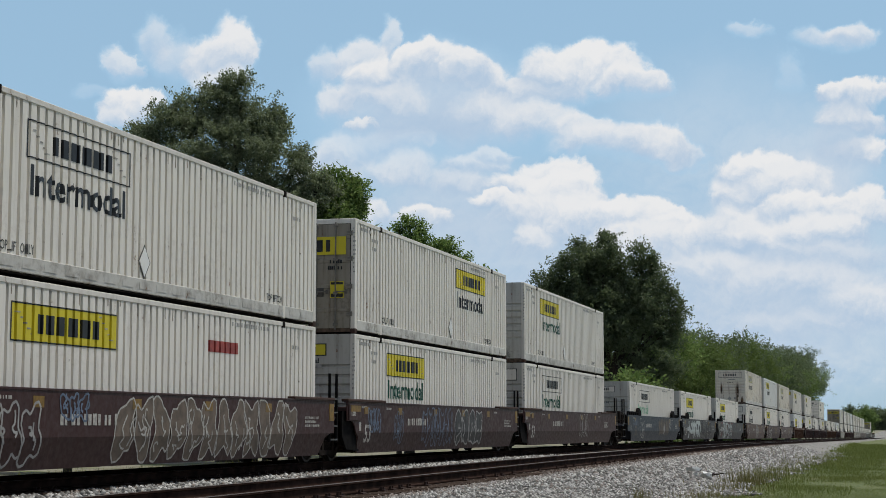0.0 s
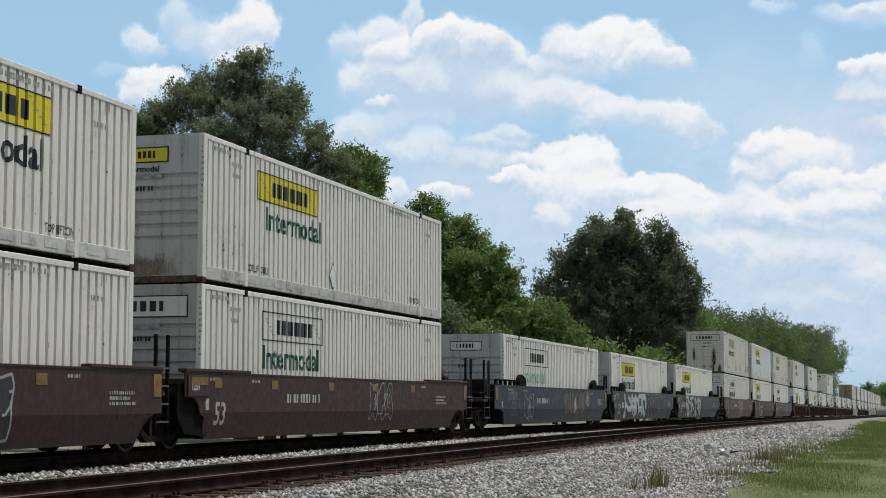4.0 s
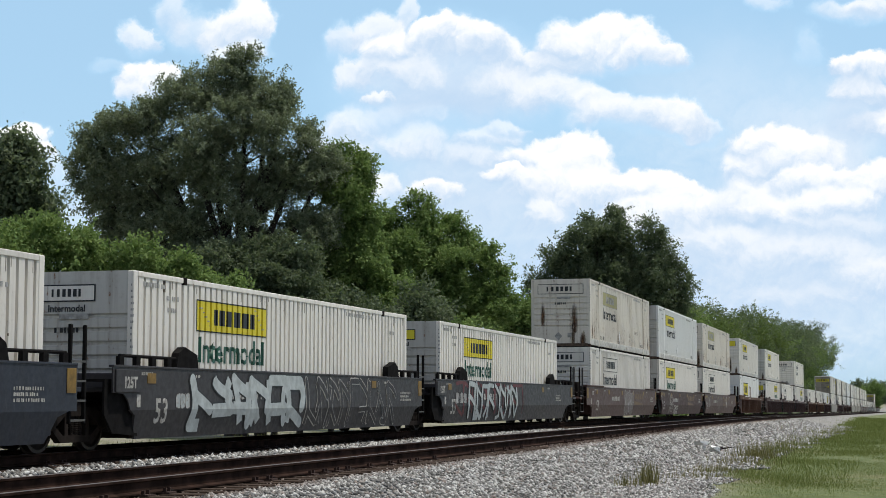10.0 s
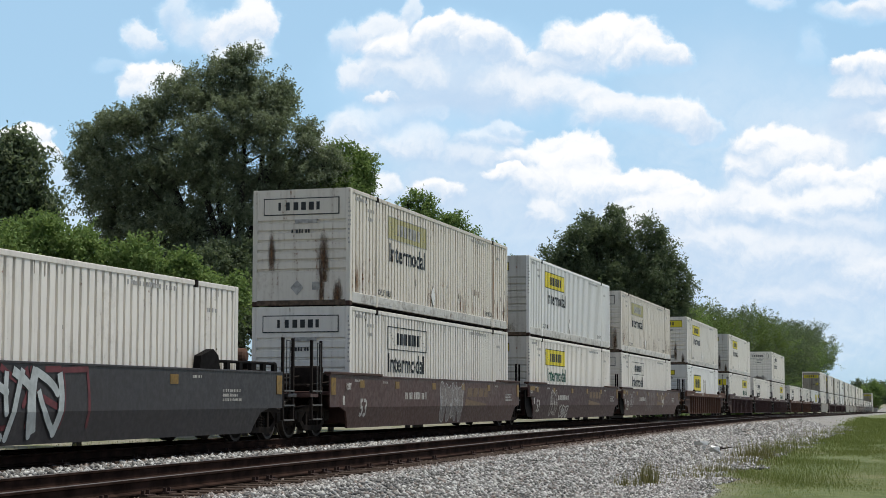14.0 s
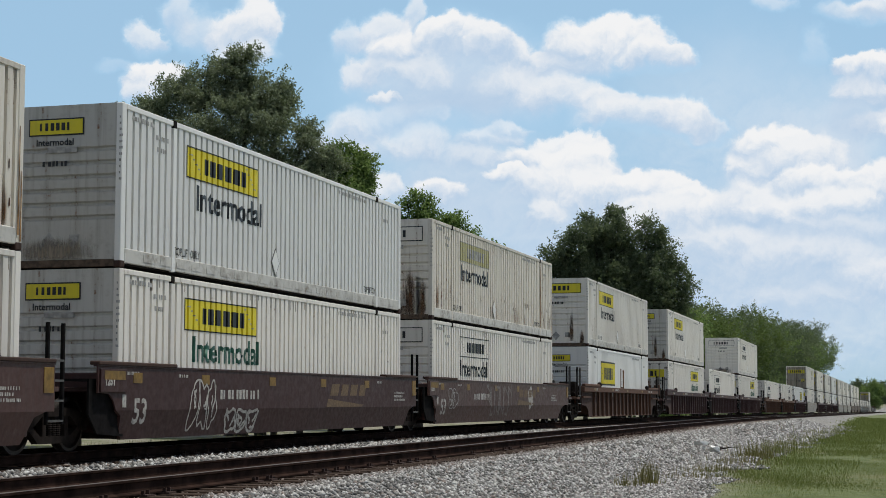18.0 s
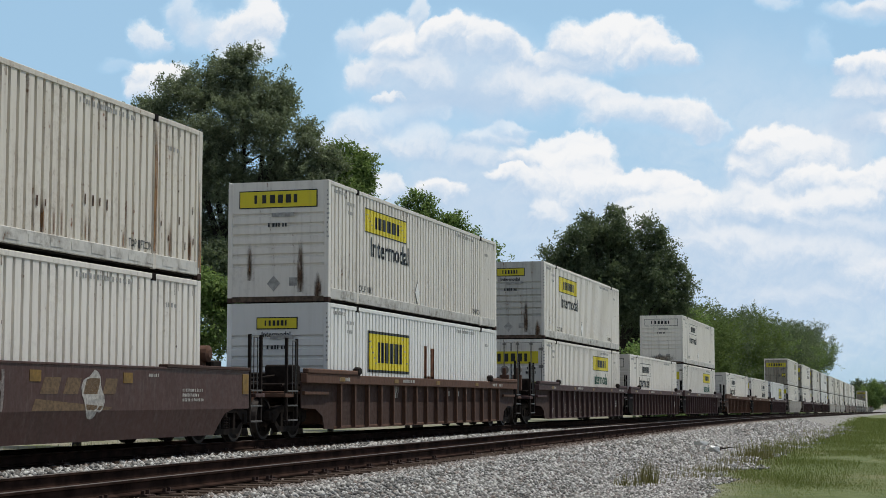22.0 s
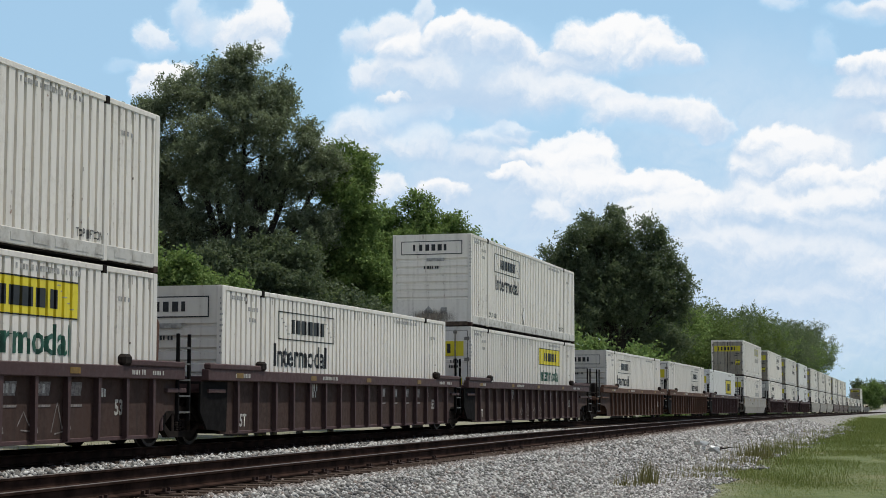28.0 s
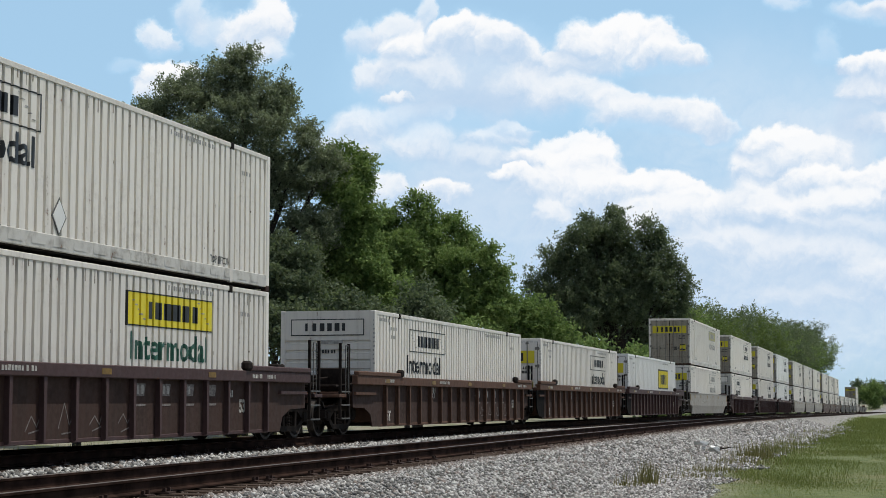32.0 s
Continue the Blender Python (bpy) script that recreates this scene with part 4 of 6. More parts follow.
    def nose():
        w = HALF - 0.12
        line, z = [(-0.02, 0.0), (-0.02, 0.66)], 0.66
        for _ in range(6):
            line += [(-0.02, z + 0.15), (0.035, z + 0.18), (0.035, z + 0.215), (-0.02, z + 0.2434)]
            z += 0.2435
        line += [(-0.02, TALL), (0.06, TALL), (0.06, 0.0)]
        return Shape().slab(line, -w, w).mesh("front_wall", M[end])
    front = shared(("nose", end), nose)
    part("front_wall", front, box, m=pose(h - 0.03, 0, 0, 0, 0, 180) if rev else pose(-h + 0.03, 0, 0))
    sgn, turn = (-1, 0) if rev else (1, 180)

    # upper containers with doors to the camera's end get darker tan door leaves
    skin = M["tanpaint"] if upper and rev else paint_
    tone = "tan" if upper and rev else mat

    def leaf():
        line = [(-0.02, 0.10)]
        for z in (0.5, 1.1, 1.75, 2.35):
            line += [(-0.02, z), (-0.034, z + 0.015), (-0.034, z + 0.09), (-0.02, z + 0.105)]
        line += [(-0.02, TALL - 0.14), (0.03, TALL - 0.14), (0.03, 0.10)]
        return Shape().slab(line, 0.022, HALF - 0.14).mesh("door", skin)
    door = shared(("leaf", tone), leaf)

    def lock():
        s = Shape().tube((0, 0, 0.06), (0, 0, TALL - 0.10), 0.020, n=7)
        for z in (0.16, 0.95, 1.8, TALL - 0.22):
            s.box(-0.03, 0.035, -0.055, 0.055, z, z + 0.07, 0.006)
        return s.tube((-0.03, 0, 1.02), (-0.03, 0.30, 1.02), 0.014, n=6).box(-0.045, 0.01, 0.27, 0.33, 0.96, 1.08, 0.01).mesh("lock_bar", M["barsteel"])
    bar = shared(("bar",), lock)
    sill = shared(("sill", tone), lambda: Shape().box(-0.02, 0.05, -HALF + 0.12, HALF - 0.12, 0.0, 0.10, 0.008).mesh("door_sill", M["sill"] if tone == "tan" else paint_))
    head = shared(("head", mat), lambda: Shape().box(-0.02, 0.05, -HALF + 0.12, HALF - 0.12, TALL - 0.13, TALL, 0.008).mesh("door_header", paint_))
    seal = shared(("seal",), lambda: Shape().box(-0.012, 0.025, -HALF + 0.121, HALF - 0.121, 0.101, TALL - 0.131).mesh("door_seal", M["black"]))
    hinge = shared(("hinge",), lambda: Shape().box(-0.045, 0.0, -0.075, 0.075, -0.05, 0.05, 0.01).tube((-0.05, 0.075, -0.06), (-0.05, 0.075, 0.06), 0.018, n=7).mesh("hinge", M["barsteel"]))
    at = pose(sgn * (h - 0.03), 0, 0, 0, 0, turn)
    part("door_sill", sill, box, m=at)
    part("door_header", head, box, m=at)
    part("door_seal", seal, box, "black rubber door seal", m=at)
    for k in (0, 1):
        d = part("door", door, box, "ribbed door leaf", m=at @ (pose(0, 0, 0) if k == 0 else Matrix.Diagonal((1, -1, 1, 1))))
        for y in (0.26, 0.78):
            part("lock_bar", bar, d, "dull zinc locking bar", m=pose(-0.055, y, 0))
        for z in (0.45, 1.15, 1.85, 2.5):
            part("hinge", hinge, d, m=pose(-0.01, HALF - 0.15, z))
    if not rev:
        foot = shared(("footsill",), lambda: Shape().box(-0.012, 0.03, -HALF + 0.121, HALF - 0.121, -0.02, 0.11, 0.008).mesh("bottom_sill", M["sill"]))
        part("bottom_sill", foot, box, "dark rusty lower sill", m=pose(-h, 0, 0))


def brand_panel(box, key, x0, x1, z0, z1, back, ink, border):
    """A sign on the ribbed side: a coloured field with a ruled border, and plain blocks where the brand is."""
    w, h = x1 - x0, z1 - z0
    if back:
        field = shared(("field", key, back.name), lambda: corrugated(x0, x1, z0, z1, 0.004).mesh("sign", back, fix=False))
        box = part("sign", field, box, "yellow painted sign field")
    c = border * 1.3
    rule = [(x0, x1, z0, z0 + border), (x0, x1, z1 - border, z1), (x0, x0 + c, z0 + border, z1 - border), (x1 - c, x1, z0 + border, z1 - border)]
    part("sign_border", shared(("border", key, ink.name), lambda: corrugated(0, 0, 0, 0, 0.007, bands=rule).mesh("sign_border", ink, fix=False)), box, "dark ruled border")
    x = x0 + w * 0.23
    for i, wide in enumerate((0.05, 0.075, 0.085, 0.09, 0.10, 0.065)):
        a = x
        blk = shared(("blk", key, ink.name, i), lambda: corrugated(a, a + w * wide, z0 + h * 0.24, z0 + h * 0.74, 0.007).mesh("sign_block", ink, fix=False))
        part("sign_block", blk, box, "plain dark block")
        x += w * (wide + 0.022)
    for i, (u, v) in enumerate(((0.05, 0.20), (0.80, 0.95))):
        flick = shared(("flick", key, ink.name, i), lambda: corrugated(0, 0, 0, 0, 0.007, bands=[(x0 + w * (u + (v - u) * k / 5), x0 + w * (u + (v - u) * (k + 1) / 5), z0 + h * (0.85 - 0.15 * k if i else 0.72 - 0.13 * k), z0 + h * (0.885 - 0.15 * k if i else 0.76 - 0.13 * k))
                                                                                  for k in range(5)]).mesh("sign_flourish", M["greyink"], fix=False))
        part("sign_flourish", flick, box, "thin grey flourish")


def flat_run(r):
    s = Shape()
    s.quad((r[0], -1.309, r[2]), (r[1], -1.309, r[2]), (r[1], -1.309, r[3]), (r[0], -1.309, r[3]))
    return s


def side_rust(box):
    """Rust runs on the ribbed side: down the rear lifting post, and in short drips low down."""
    rng = random.Random(9)
    h = LONG / 2
    runs = [(h - 2.16, h - 1.92, 0.32, TALL - 0.12), (h - 1.5, h - 1.3, 0.32, 1.1), (h - 0.65, h - 0.4, 0.32, 1.1), (-h + 0.4, -h + 0.7, 0.32, 1.2)]
    for _ in range(11):
        x, z = rng.uniform(-1.5, h - 2.6), rng.uniform(0.7, 1.05)
        runs.append((x, x + 0.11, 0.32, z))
    def spots():
        bands = []
        for x, z in ((0.6, 0.95), (2.0, 0.72), (2.3, 0.74), (3.45, 0.92), (3.7, 0.92), (3.95, 0.95), (4.2, 0.9), (6.5, 0.85), (6.8, 0.6), (7.1, 0.95), (7.35, 0.5), (7.6, 0.62), (7.75, 1.2), (-2.4, 0.8), (-4.6, 1.3)):
            x = math.floor(x / PITCH) * PITCH + rng.uniform(0.0, 0.1)
            bands.append((x, x + rng.uniform(0.03, 0.06), z, z + rng.uniform(0.08, 0.2)))
        return corrugated(0, 0, 0, 0, 0.011, bands=bands).mesh("rust_patch", M["darkrust"], fix=False)
    part("rust_patch", shared(("rustspots",), spots), box, "dark rust spots")

    def post_runs():
        s = Shape()
        for x0, x1, z0, z1 in ((5.99, 6.03, 0.35, 2.72), (6.03, 6.06, 0.9, 2.6), (6.08, 6.11, 1.3, 2.7), (h - 0.16, h - 0.12, 0.2, 1.9), (h - 0.09, h - 0.05, 0.1, 1.2)):
            s.quad((x0, -1.3095, z0), (x1, -1.3095, z0), (x1 - 0.01, -1.3095, z1), (x0 + 0.01, -1.3095, z1))
        return s.mesh("rust_patch", M["ochre"], fix=False)
    part("rust_patch", shared(("postruns",), post_runs), box, "orange rust run down the post")
    for i, r in enumerate(runs):
        part("rust_stain", shared(("siderust", i), lambda: (corrugated(0, 0, 0, 0, 0.009, bands=[r]) if i else flat_run(r)).mesh("rust_stain", M["sidestreak"], fix=False)), box, "brown rust run")


SIDE_TAGS = {"y": ("yellow", "ink"), "f": ("palegold", "greyink"), "w": (None, "ink"), "g": (None, "greyink"), "b": ("yellow", "ink")}


def container(spot, upper, mat, sign, word, rev=False, extras="", label=""):
    """One 53-foot container; sign: y yellow, f faded, w white with ruled border, b bordered black; word: colour of its lettering or empty."""
    text = label or "%s ribbed container%s" % (
        {"ivory": "ivory white", "white": "clean white", "grimy": "rust-stained ivory"}[mat],
        {"y": " with yellow sign", "f": " with faded yellow sign", "w": " with ruled white sign", "g": " with worn sign", "b": " with black-edged yellow sign"}[sign])
    text += ", stacked on top" if upper else ", in a well wagon"
    box = thing("shipping_container", text, "container", "containers on the train")
    # dusky ends carry both dust and their shade in the paint
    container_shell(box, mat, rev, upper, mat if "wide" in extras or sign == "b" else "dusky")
    h = LONG / 2
    x0, wide_ = (-h + 9.65, 3.65) if rev else (-h + (3.0 if upper else 2.66 if 'early' in extras else 2.93), 3.58)
    back, ink = SIDE_TAGS[sign]
    if sign == "b":
        brand_panel(box, ("b", rev), x0, x0 + wide_, 1.28, 2.34, M[back], M[ink], 0.07)
    else:
        brand_panel(box, (sign, rev), x0, x0 + wide_, 1.90, 2.52, M[back] if back else None, M[ink], 0.025)
    if word:
        part("lettering", ribbed_letters("Intermodal", 0.69, x0 + 0.10, 1.32, M[word], bold=0.013, squeeze=1.09), box, "large word lettered on the side")
    for x in (-h + 2.2, h - 3.05):
        part("lettering", ribbed_letters("TOP LIFT ONLY", 0.22, x, 0.36, M["worn"], bold=0.002, squeeze=0.72), box, "small black stencilled words")
    nums = [(-h + 1.35, -h + 1.8, 2.42), (-h + 1.4, -h + 1.75, 2.20), (h - 1.5, h - 1.1, 2.30), (3.2, 5.2, 2.62), (-h + 0.4, -h + 1.2, 2.62)]
    part("stencil", bars("number", nums, M["greyink"], (0.05, 0.09)), box, "small stencilled marks", m=pose(0, FACE - 0.003, 0))
    dia = shared(("diamond",), lambda: Shape().slab([(0, 0.27), (0.2, 0), (0, -0.27), (-0.2, 0)], -0.004, 0.006).mesh("placard", M["white"]))
    rim = shared(("rim",), lambda: Shape().slab([(0, 0.32), (0.245, 0), (0, -0.32), (-0.245, 0)], 0.0, 0.004).mesh("placard_frame", M["worn"]))
    d = part("placard_frame", rim, box, "diamond placard holder", m=pose(0.9 if rev else -0.9, FACE - 0.012, 0.62))
    part("placard", dia, d, m=pose(0, -0.006, 0, 0, 0, 0))
    ends = -h - 0.002
    if rev:
        field = shared(("endfield_rev",), lambda: Shape().box(-0.006, 0.0, -1.05, 1.05, 1.96, 2.42).mesh("end_sign", M["yellow"]))
        sq = shared(("endsq",), lambda: Shape().box(-0.006, 0, -1.0, -0.64, 0.86, 1.28).mesh("door_label", M["yellow"]))
        band = shared(("endband",), lambda: Shape().box(-0.006, 0, -0.98, -0.66, 0.88, 0.97).box(-0.006, 0, -0.98, -0.66, 1.20, 1.26).mesh("label_band", M["ink"]))
        grey = shared(("endgrey",), lambda: Shape().box(-0.012, 0, -0.46, -0.20, 0.90, 1.12, 0.004).mesh("data_plate", M["ladder"]))
        part("end_sign", field, box, "yellow painted sign field", m=pose(ends - 0.014, 0, 0))
        end_blocks(box, 2.04, 2.34, 0.78, pose(ends - 0.024, 0, 0))
        tag = part("door_label", sq, box, "yellow warning label", m=pose(ends - 0.012, 0, 0))
        part("label_band", band, tag, "black printed bands", m=pose(-0.004, 0, 0))
        part("data_plate", grey, box, "grey data plate", m=pose(ends, 0, 0))
        part("stencil", bars("doornum", [(0.0, 0.3, 1.74), (-0.05, 0.34, 1.58)], M["ink"], (0.03, 0.10)), box, m=pose(ends - 0.008, -0.62, 0, 0, 0, -90))
    else:
        if sign == "b":
            z0, z1, half = 2.28, 2.52, 0.50
        elif "wide" in extras or (sign in "wg" and "early" not in extras):
            z0, z1, half = 2.26, 2.64, 0.98
        else:
            z0, z1, half = 2.36, 2.62, 0.52
        endm = M["yellow"] if sign in "yb" and "pale" not in extras else M["palegold"] if sign == "f" and "pale" not in extras else M[mat]
        field = shared(("endfield", z0, half, endm.name), lambda: Shape().box(-0.006, 0.0, -half, half, z0, z1).mesh("end_sign", endm))
        trim = shared(("endtrim", z0, half), lambda: Shape().box(-0.004, 0.002, -half - 0.025, half + 0.025, z0 - 0.025, z1 + 0.025).mesh("end_trim", M["ink"]))
        t = part("end_trim", trim, box, "black ruled border", m=pose(ends, 0, 0))
        part("end_sign", field, t, m=pose(-0.005, 0, 0))
        end_blocks(t, z0 + (z1 - z0) * 0.25, z0 + (z1 - z0) * 0.78, half * 0.62, pose(-0.014, 0, 0))
        if half < 0.6 and sign != "w":
            def small_word():
                bm = letters("Intermodal", 0.17, 0, 0, 0.004)
                return to_mesh(bm, "lettering", M["ink"])
            part("lettering", shared(("endword",), small_word), box, "small black lettered word", m=pose(ends - 0.004, 0.40, z0 - 0.2, 0, 0, -90))
        vent = shared(("vent",), lambda: Shape().box(-0.02, 0, -0.42, 0.16, 2.02, 2.12).mesh("vent", M["greyink"]))
        part("vent", vent, box, "grey vent plate", m=pose(ends, 0, 0))
        tags = shared(("tags",), lambda: Shape().box(-0.006, 0, -0.50, -0.30, 0.36, 0.56).mesh("plate", M["greyink"]))
        part("plate", tags, box, "small grey data plate", m=pose(ends, 0, 0))
        part("stencil", bars("endnum", [(-0.25, 0.25, 1.78)], M["ink"], (0.04, 0.10)), box, m=pose(ends - 0.022, 0, 0, 0, 0, -90))
        part("placard", shared(("enddia",), lambda: Shape().slab([(0, 0.19), (0.17, 0), (0, -0.19), (-0.17, 0)], -0.004, 0.0).mesh("placard", M["greyink"])), box, "empty diamond placard holder",
             m=pose(ends, 0.1, 0.42, 0, 0, -90))
    stand = shared(("edgenum",), lambda: bars("edgenum_v", [(0, 0.04, 0.9 + i * 0.11) for i in range(11)], M["greyink"], (0.02, 0.045)))
    part("stencil", stand, box, m=pose(ends - 0.003, -HALF + 0.05, 0.6, 0, 0, -90))
    if upper and not rev and "rust" not in extras:
        st = shared(("footstain",), lambda: Shape().box(-0.002, 0.0, -1.15, 1.15, 0.12, 0.62).mesh("rust_stain", M["faintstreak"]))
        part("rust_stain", st, box, "faint brown dirt along the lower edge", m=pose(-h - 0.016, 0, 0))
    if "rust" in extras and not rev:
        heavy = ((0.78, 0.85, 2.25, 0.17), (-0.60, 0.55, 2.35, 0.27), (-0.55, -0.5, 1.3, 0.14), (-1.05, -0.2, 0.9, 0.3))
        light = ((0.72, 0.5, 1.7, 0.12), (-0.58, 0.2, 1.9, 0.15), (-1.06, 0.0, 0.9, 0.2))
        low = ((0.0, -0.1, 1.2, 1.4), (-0.62, 0.1, 2.0, 0.3), (0.72, 0.1, 1.6, 0.22), (-1.05, 0.0, 1.6, 0.25))
        for y0, z0, z1, half in low if "low" in extras else heavy if mat == "grimy" else light:
            st = shared(("stain", y0, z0, half), lambda: Shape().box(-0.002, 0.0, y0 - half if y0 > -1 else -1.2, y0 + half if y0 < 0.9 else 1.2, max(z0, 0.0), z1).mesh("rust_stain", M["streak"]))
            part("rust_stain", st, box, "brown rust streak", m=pose(-h - 0.006, 0, 0))
        if mat == "grimy":
            side_rust(box)
    if "patch" in extras:
        p = corrugated(0, 0, 0, 0, 0.005, bands=[(-h + 7.9, -h + 8.15, 0.9, 2.1), (-h + 8.55, -h + 8.9, 0.9, 2.05), (-h + 7.9, -h + 8.9, 0.55, 1.25)]
                       + [(-h + 3.2 + 0.42 * k, -h + 3.45 + 0.42 * k, 0.31, 0.36 + 0.07 * (k * 5 % 4)) for k in range(8)])
        part("rust_patch", p.mesh("rust_patch", M["rusty"], fix=False), box, "bare rusty patch")
    if "tag" in extras:
        part("red_label", corrugated(0, 0, 0, 0, 0.006, bands=[(2.0, 3.5, 2.05, 2.28)]).mesh("red_label", M["redtag"], fix=False), box, "small dull red label")
    spot["boxes"].append((box, 3.215 if upper else 0.285))
    return box


def end_blocks(parent, z0, z1, half, m):
    """Plain blocks where the brand stands on a container's end."""
    step = 2 * half / 6
    for i in range(6):
        wide = (0.34, 0.5, 0.62, 0.62, 0.66, 0.42)[i]
        y = half - i * step
        blk = shared(("endblock", i, z0, half), lambda: Shape().box(-0.004, 0.0, y - wide * step, y, z0, z1).mesh("sign_block", M["ink"]))
        part("sign_block", blk, parent, "plain dark block", m=m)


# ---- rail wagons ----
WHEEL = 0.457


def wheelset_mesh():
    s = Shape()
    for y, d in ((-0.76, 1), (0.76, -1)):
        s.lathe([(0.0, y - 0.045 * d), (0.16, y - 0.05 * d), (0.20, y - 0.02 * d), (0.37, y - 0.03 * d), (0.40, y - 0.065 * d), (WHEEL, y - 0.065 * d), (WHEEL, y + 0.045 * d),
                 (WHEEL + 0.025, y + 0.06 * d), (WHEEL + 0.02, y + 0.085 * d), (0.36, y + 0.08 * d), (0.10, y + 0.06 * d)], 28)
        for i in range(6):
            t = i * math.pi / 3
            s.box(0.27 * math.cos(t) - 0.03, 0.27 * math.cos(t) + 0.03, y - 0.05 * d - 0.008, y - 0.05 * d + 0.008, 0.27 * math.sin(t) - 0.03, 0.27 * math.sin(t) + 0.03)
    s.tube((0, -1.05, 0), (0, 1.05, 0), 0.075, n=10)
    me = s.mesh("wheelset", M["iron"], M["tread"])
    for p in me.polygons:
        if all(math.hypot(me.vertices[v].co.x, me.vertices[v].co.z) > 0.395 for v in p.vertices):
            p.material_index = 1
    return me


def frame_mesh():
    """The cast side frame of a truck, with its spring window."""
    s = Shape()
    s.slab([(-1.12, 0.44), (-1.12, 0.62), (-0.72, 0.68), (-0.42, 0.74), (0.42, 0.74), (0.72, 0.68), (1.12, 0.62), (1.12, 0.44), (0.95, 0.40), (0.70, 0.44), (0.45, 0.60), (-0.45, 0.60), (-0.70, 0.44), (-0.95, 0.40)], -0.07, 0.07)
    s.slab([(-0.95, 0.46), (-0.55, 0.16), (0.55, 0.16), (0.95, 0.46), (0.78, 0.46), (0.48, 0.28), (-0.48, 0.28), (-0.78, 0.46)], -0.06, 0.06)
    for x in (-0.42, 0.30):
        s.box(x, x + 0.12, -0.06, 0.06, 0.26, 0.62, 0.01)
    for x in (-0.88, 0.88):
        s.box(x - 0.13, x + 0.13, -0.10, 0.08, 0.36, 0.60, 0.03)
    return s.mesh("side_frame", M["iron"])


def spring_mesh():
    s = Shape()
    profile = [(0.05 + 0.016 * (i % 2), 0.28 + i * 0.017) for i in range(15)]
    for x in (-0.14, 0.0, 0.14):
        k = len(s.v)
        s.lathe(profile, 10)
        s.v[k:] = [(a + x, c, b) for a, b, c in s.v[k:]]
    return s.mesh("spring", M["iron"])


def truck(wagon, x, spot):
    bolster = shared(("bolster",), lambda: Shape().box(-0.16, 0.16, -0.95, 0.95, 0.50, 0.72, 0.02).box(-0.35, 0.35, -0.35, 0.35, 0.70, 0.85, 0.03).mesh("truck", M["iron"]))
    t = part("truck", bolster, wagon, "grimy black two-axle truck", m=pose(x, 0, 0))
    frame_ = shared(("sideframe",), frame_mesh)
    spring = shared(("spring",), spring_mesh)
    for y in (-0.99, 0.99):
        part("side_frame", frame_, t, m=pose(0, y, 0))
        part("spring", spring, t, m=pose(0, y, 0))
    for dx in (-0.88, 0.88):
        w = part("wheelset", shared(("wheelset",), wheelset_mesh), t, "steel wheels with worn treads", m=pose(dx, 0, WHEEL))
        spot["wheels"].append((w, dx))


def scrawl(w, key, x0, x1, z0, z1, fill, line, n, wild, thin, label, layer):
    """Spray paint: rounded letter-like shapes that read as no word, each with its outline."""
    rng = random.Random(key)
    step = (x1 - x0) / n
    for i in range(n):
        blob, edge = Shape(), Shape()
        cx, cz, m = x0 + (i + 0.5) * step, (z0 + z1) / 2, 22
        lobes, ph, tilt = rng.choice((2, 3, 4)), rng.uniform(0, 6), rng.uniform(-0.12, 0.16)
        pts = []
        for k in range(m):
            t = 2 * math.pi * k / m
            q = 1 + wild * 0.32 * math.sin(lobes * t + ph) + rng.uniform(-0.07, 0.07) * wild
            sq = 1 / max(abs(math.cos(t)), abs(math.sin(t))) ** 0.75
            dz = max(-0.5, min(0.5, math.sin(t) * 0.42 * q * sq)) * (z1 - z0)
            pts.append((cx + math.cos(t) * step * 0.46 * q * sq + tilt * dz, cz + dz))
        if fill:
            blob.v += [(x, -0.003, z) for x, z in pts] + [(cx, -0.003, cz)]
            blob.f += [(k, (k + 1) % m, m) for k in range(m)]
        for k in range(m):
            ribbon(edge, pts[k], pts[(k + 1) % m], thin)
        for _ in range(rng.choice((2, 2, 3))):
            a = (cx + rng.uniform(-0.3, 0.3) * step, cz + rng.uniform(-0.38, 0.0) * (z1 - z0))
            for _k in range(6):
                b2 = (a[0] + rng.uniform(-0.16, 0.18) * step, min(z1, a[1] + rng.uniform(-0.04, 0.15) * (z1 - z0)))
                ribbon(edge, a, b2, thin)
                a = b2
        edge = on_plate(edge.mesh("spray_line", M[line], fix=False), 0.007 + layer * 0.006)
        if fill:
            letter = part("graffiti_letter", on_plate(blob.mesh("graffiti_letter", M[fill], fix=False), 0.004 + layer * 0.006), w, label)
            part("spray_line", edge, letter)
        else:
            part("spray_line", edge, w, label)


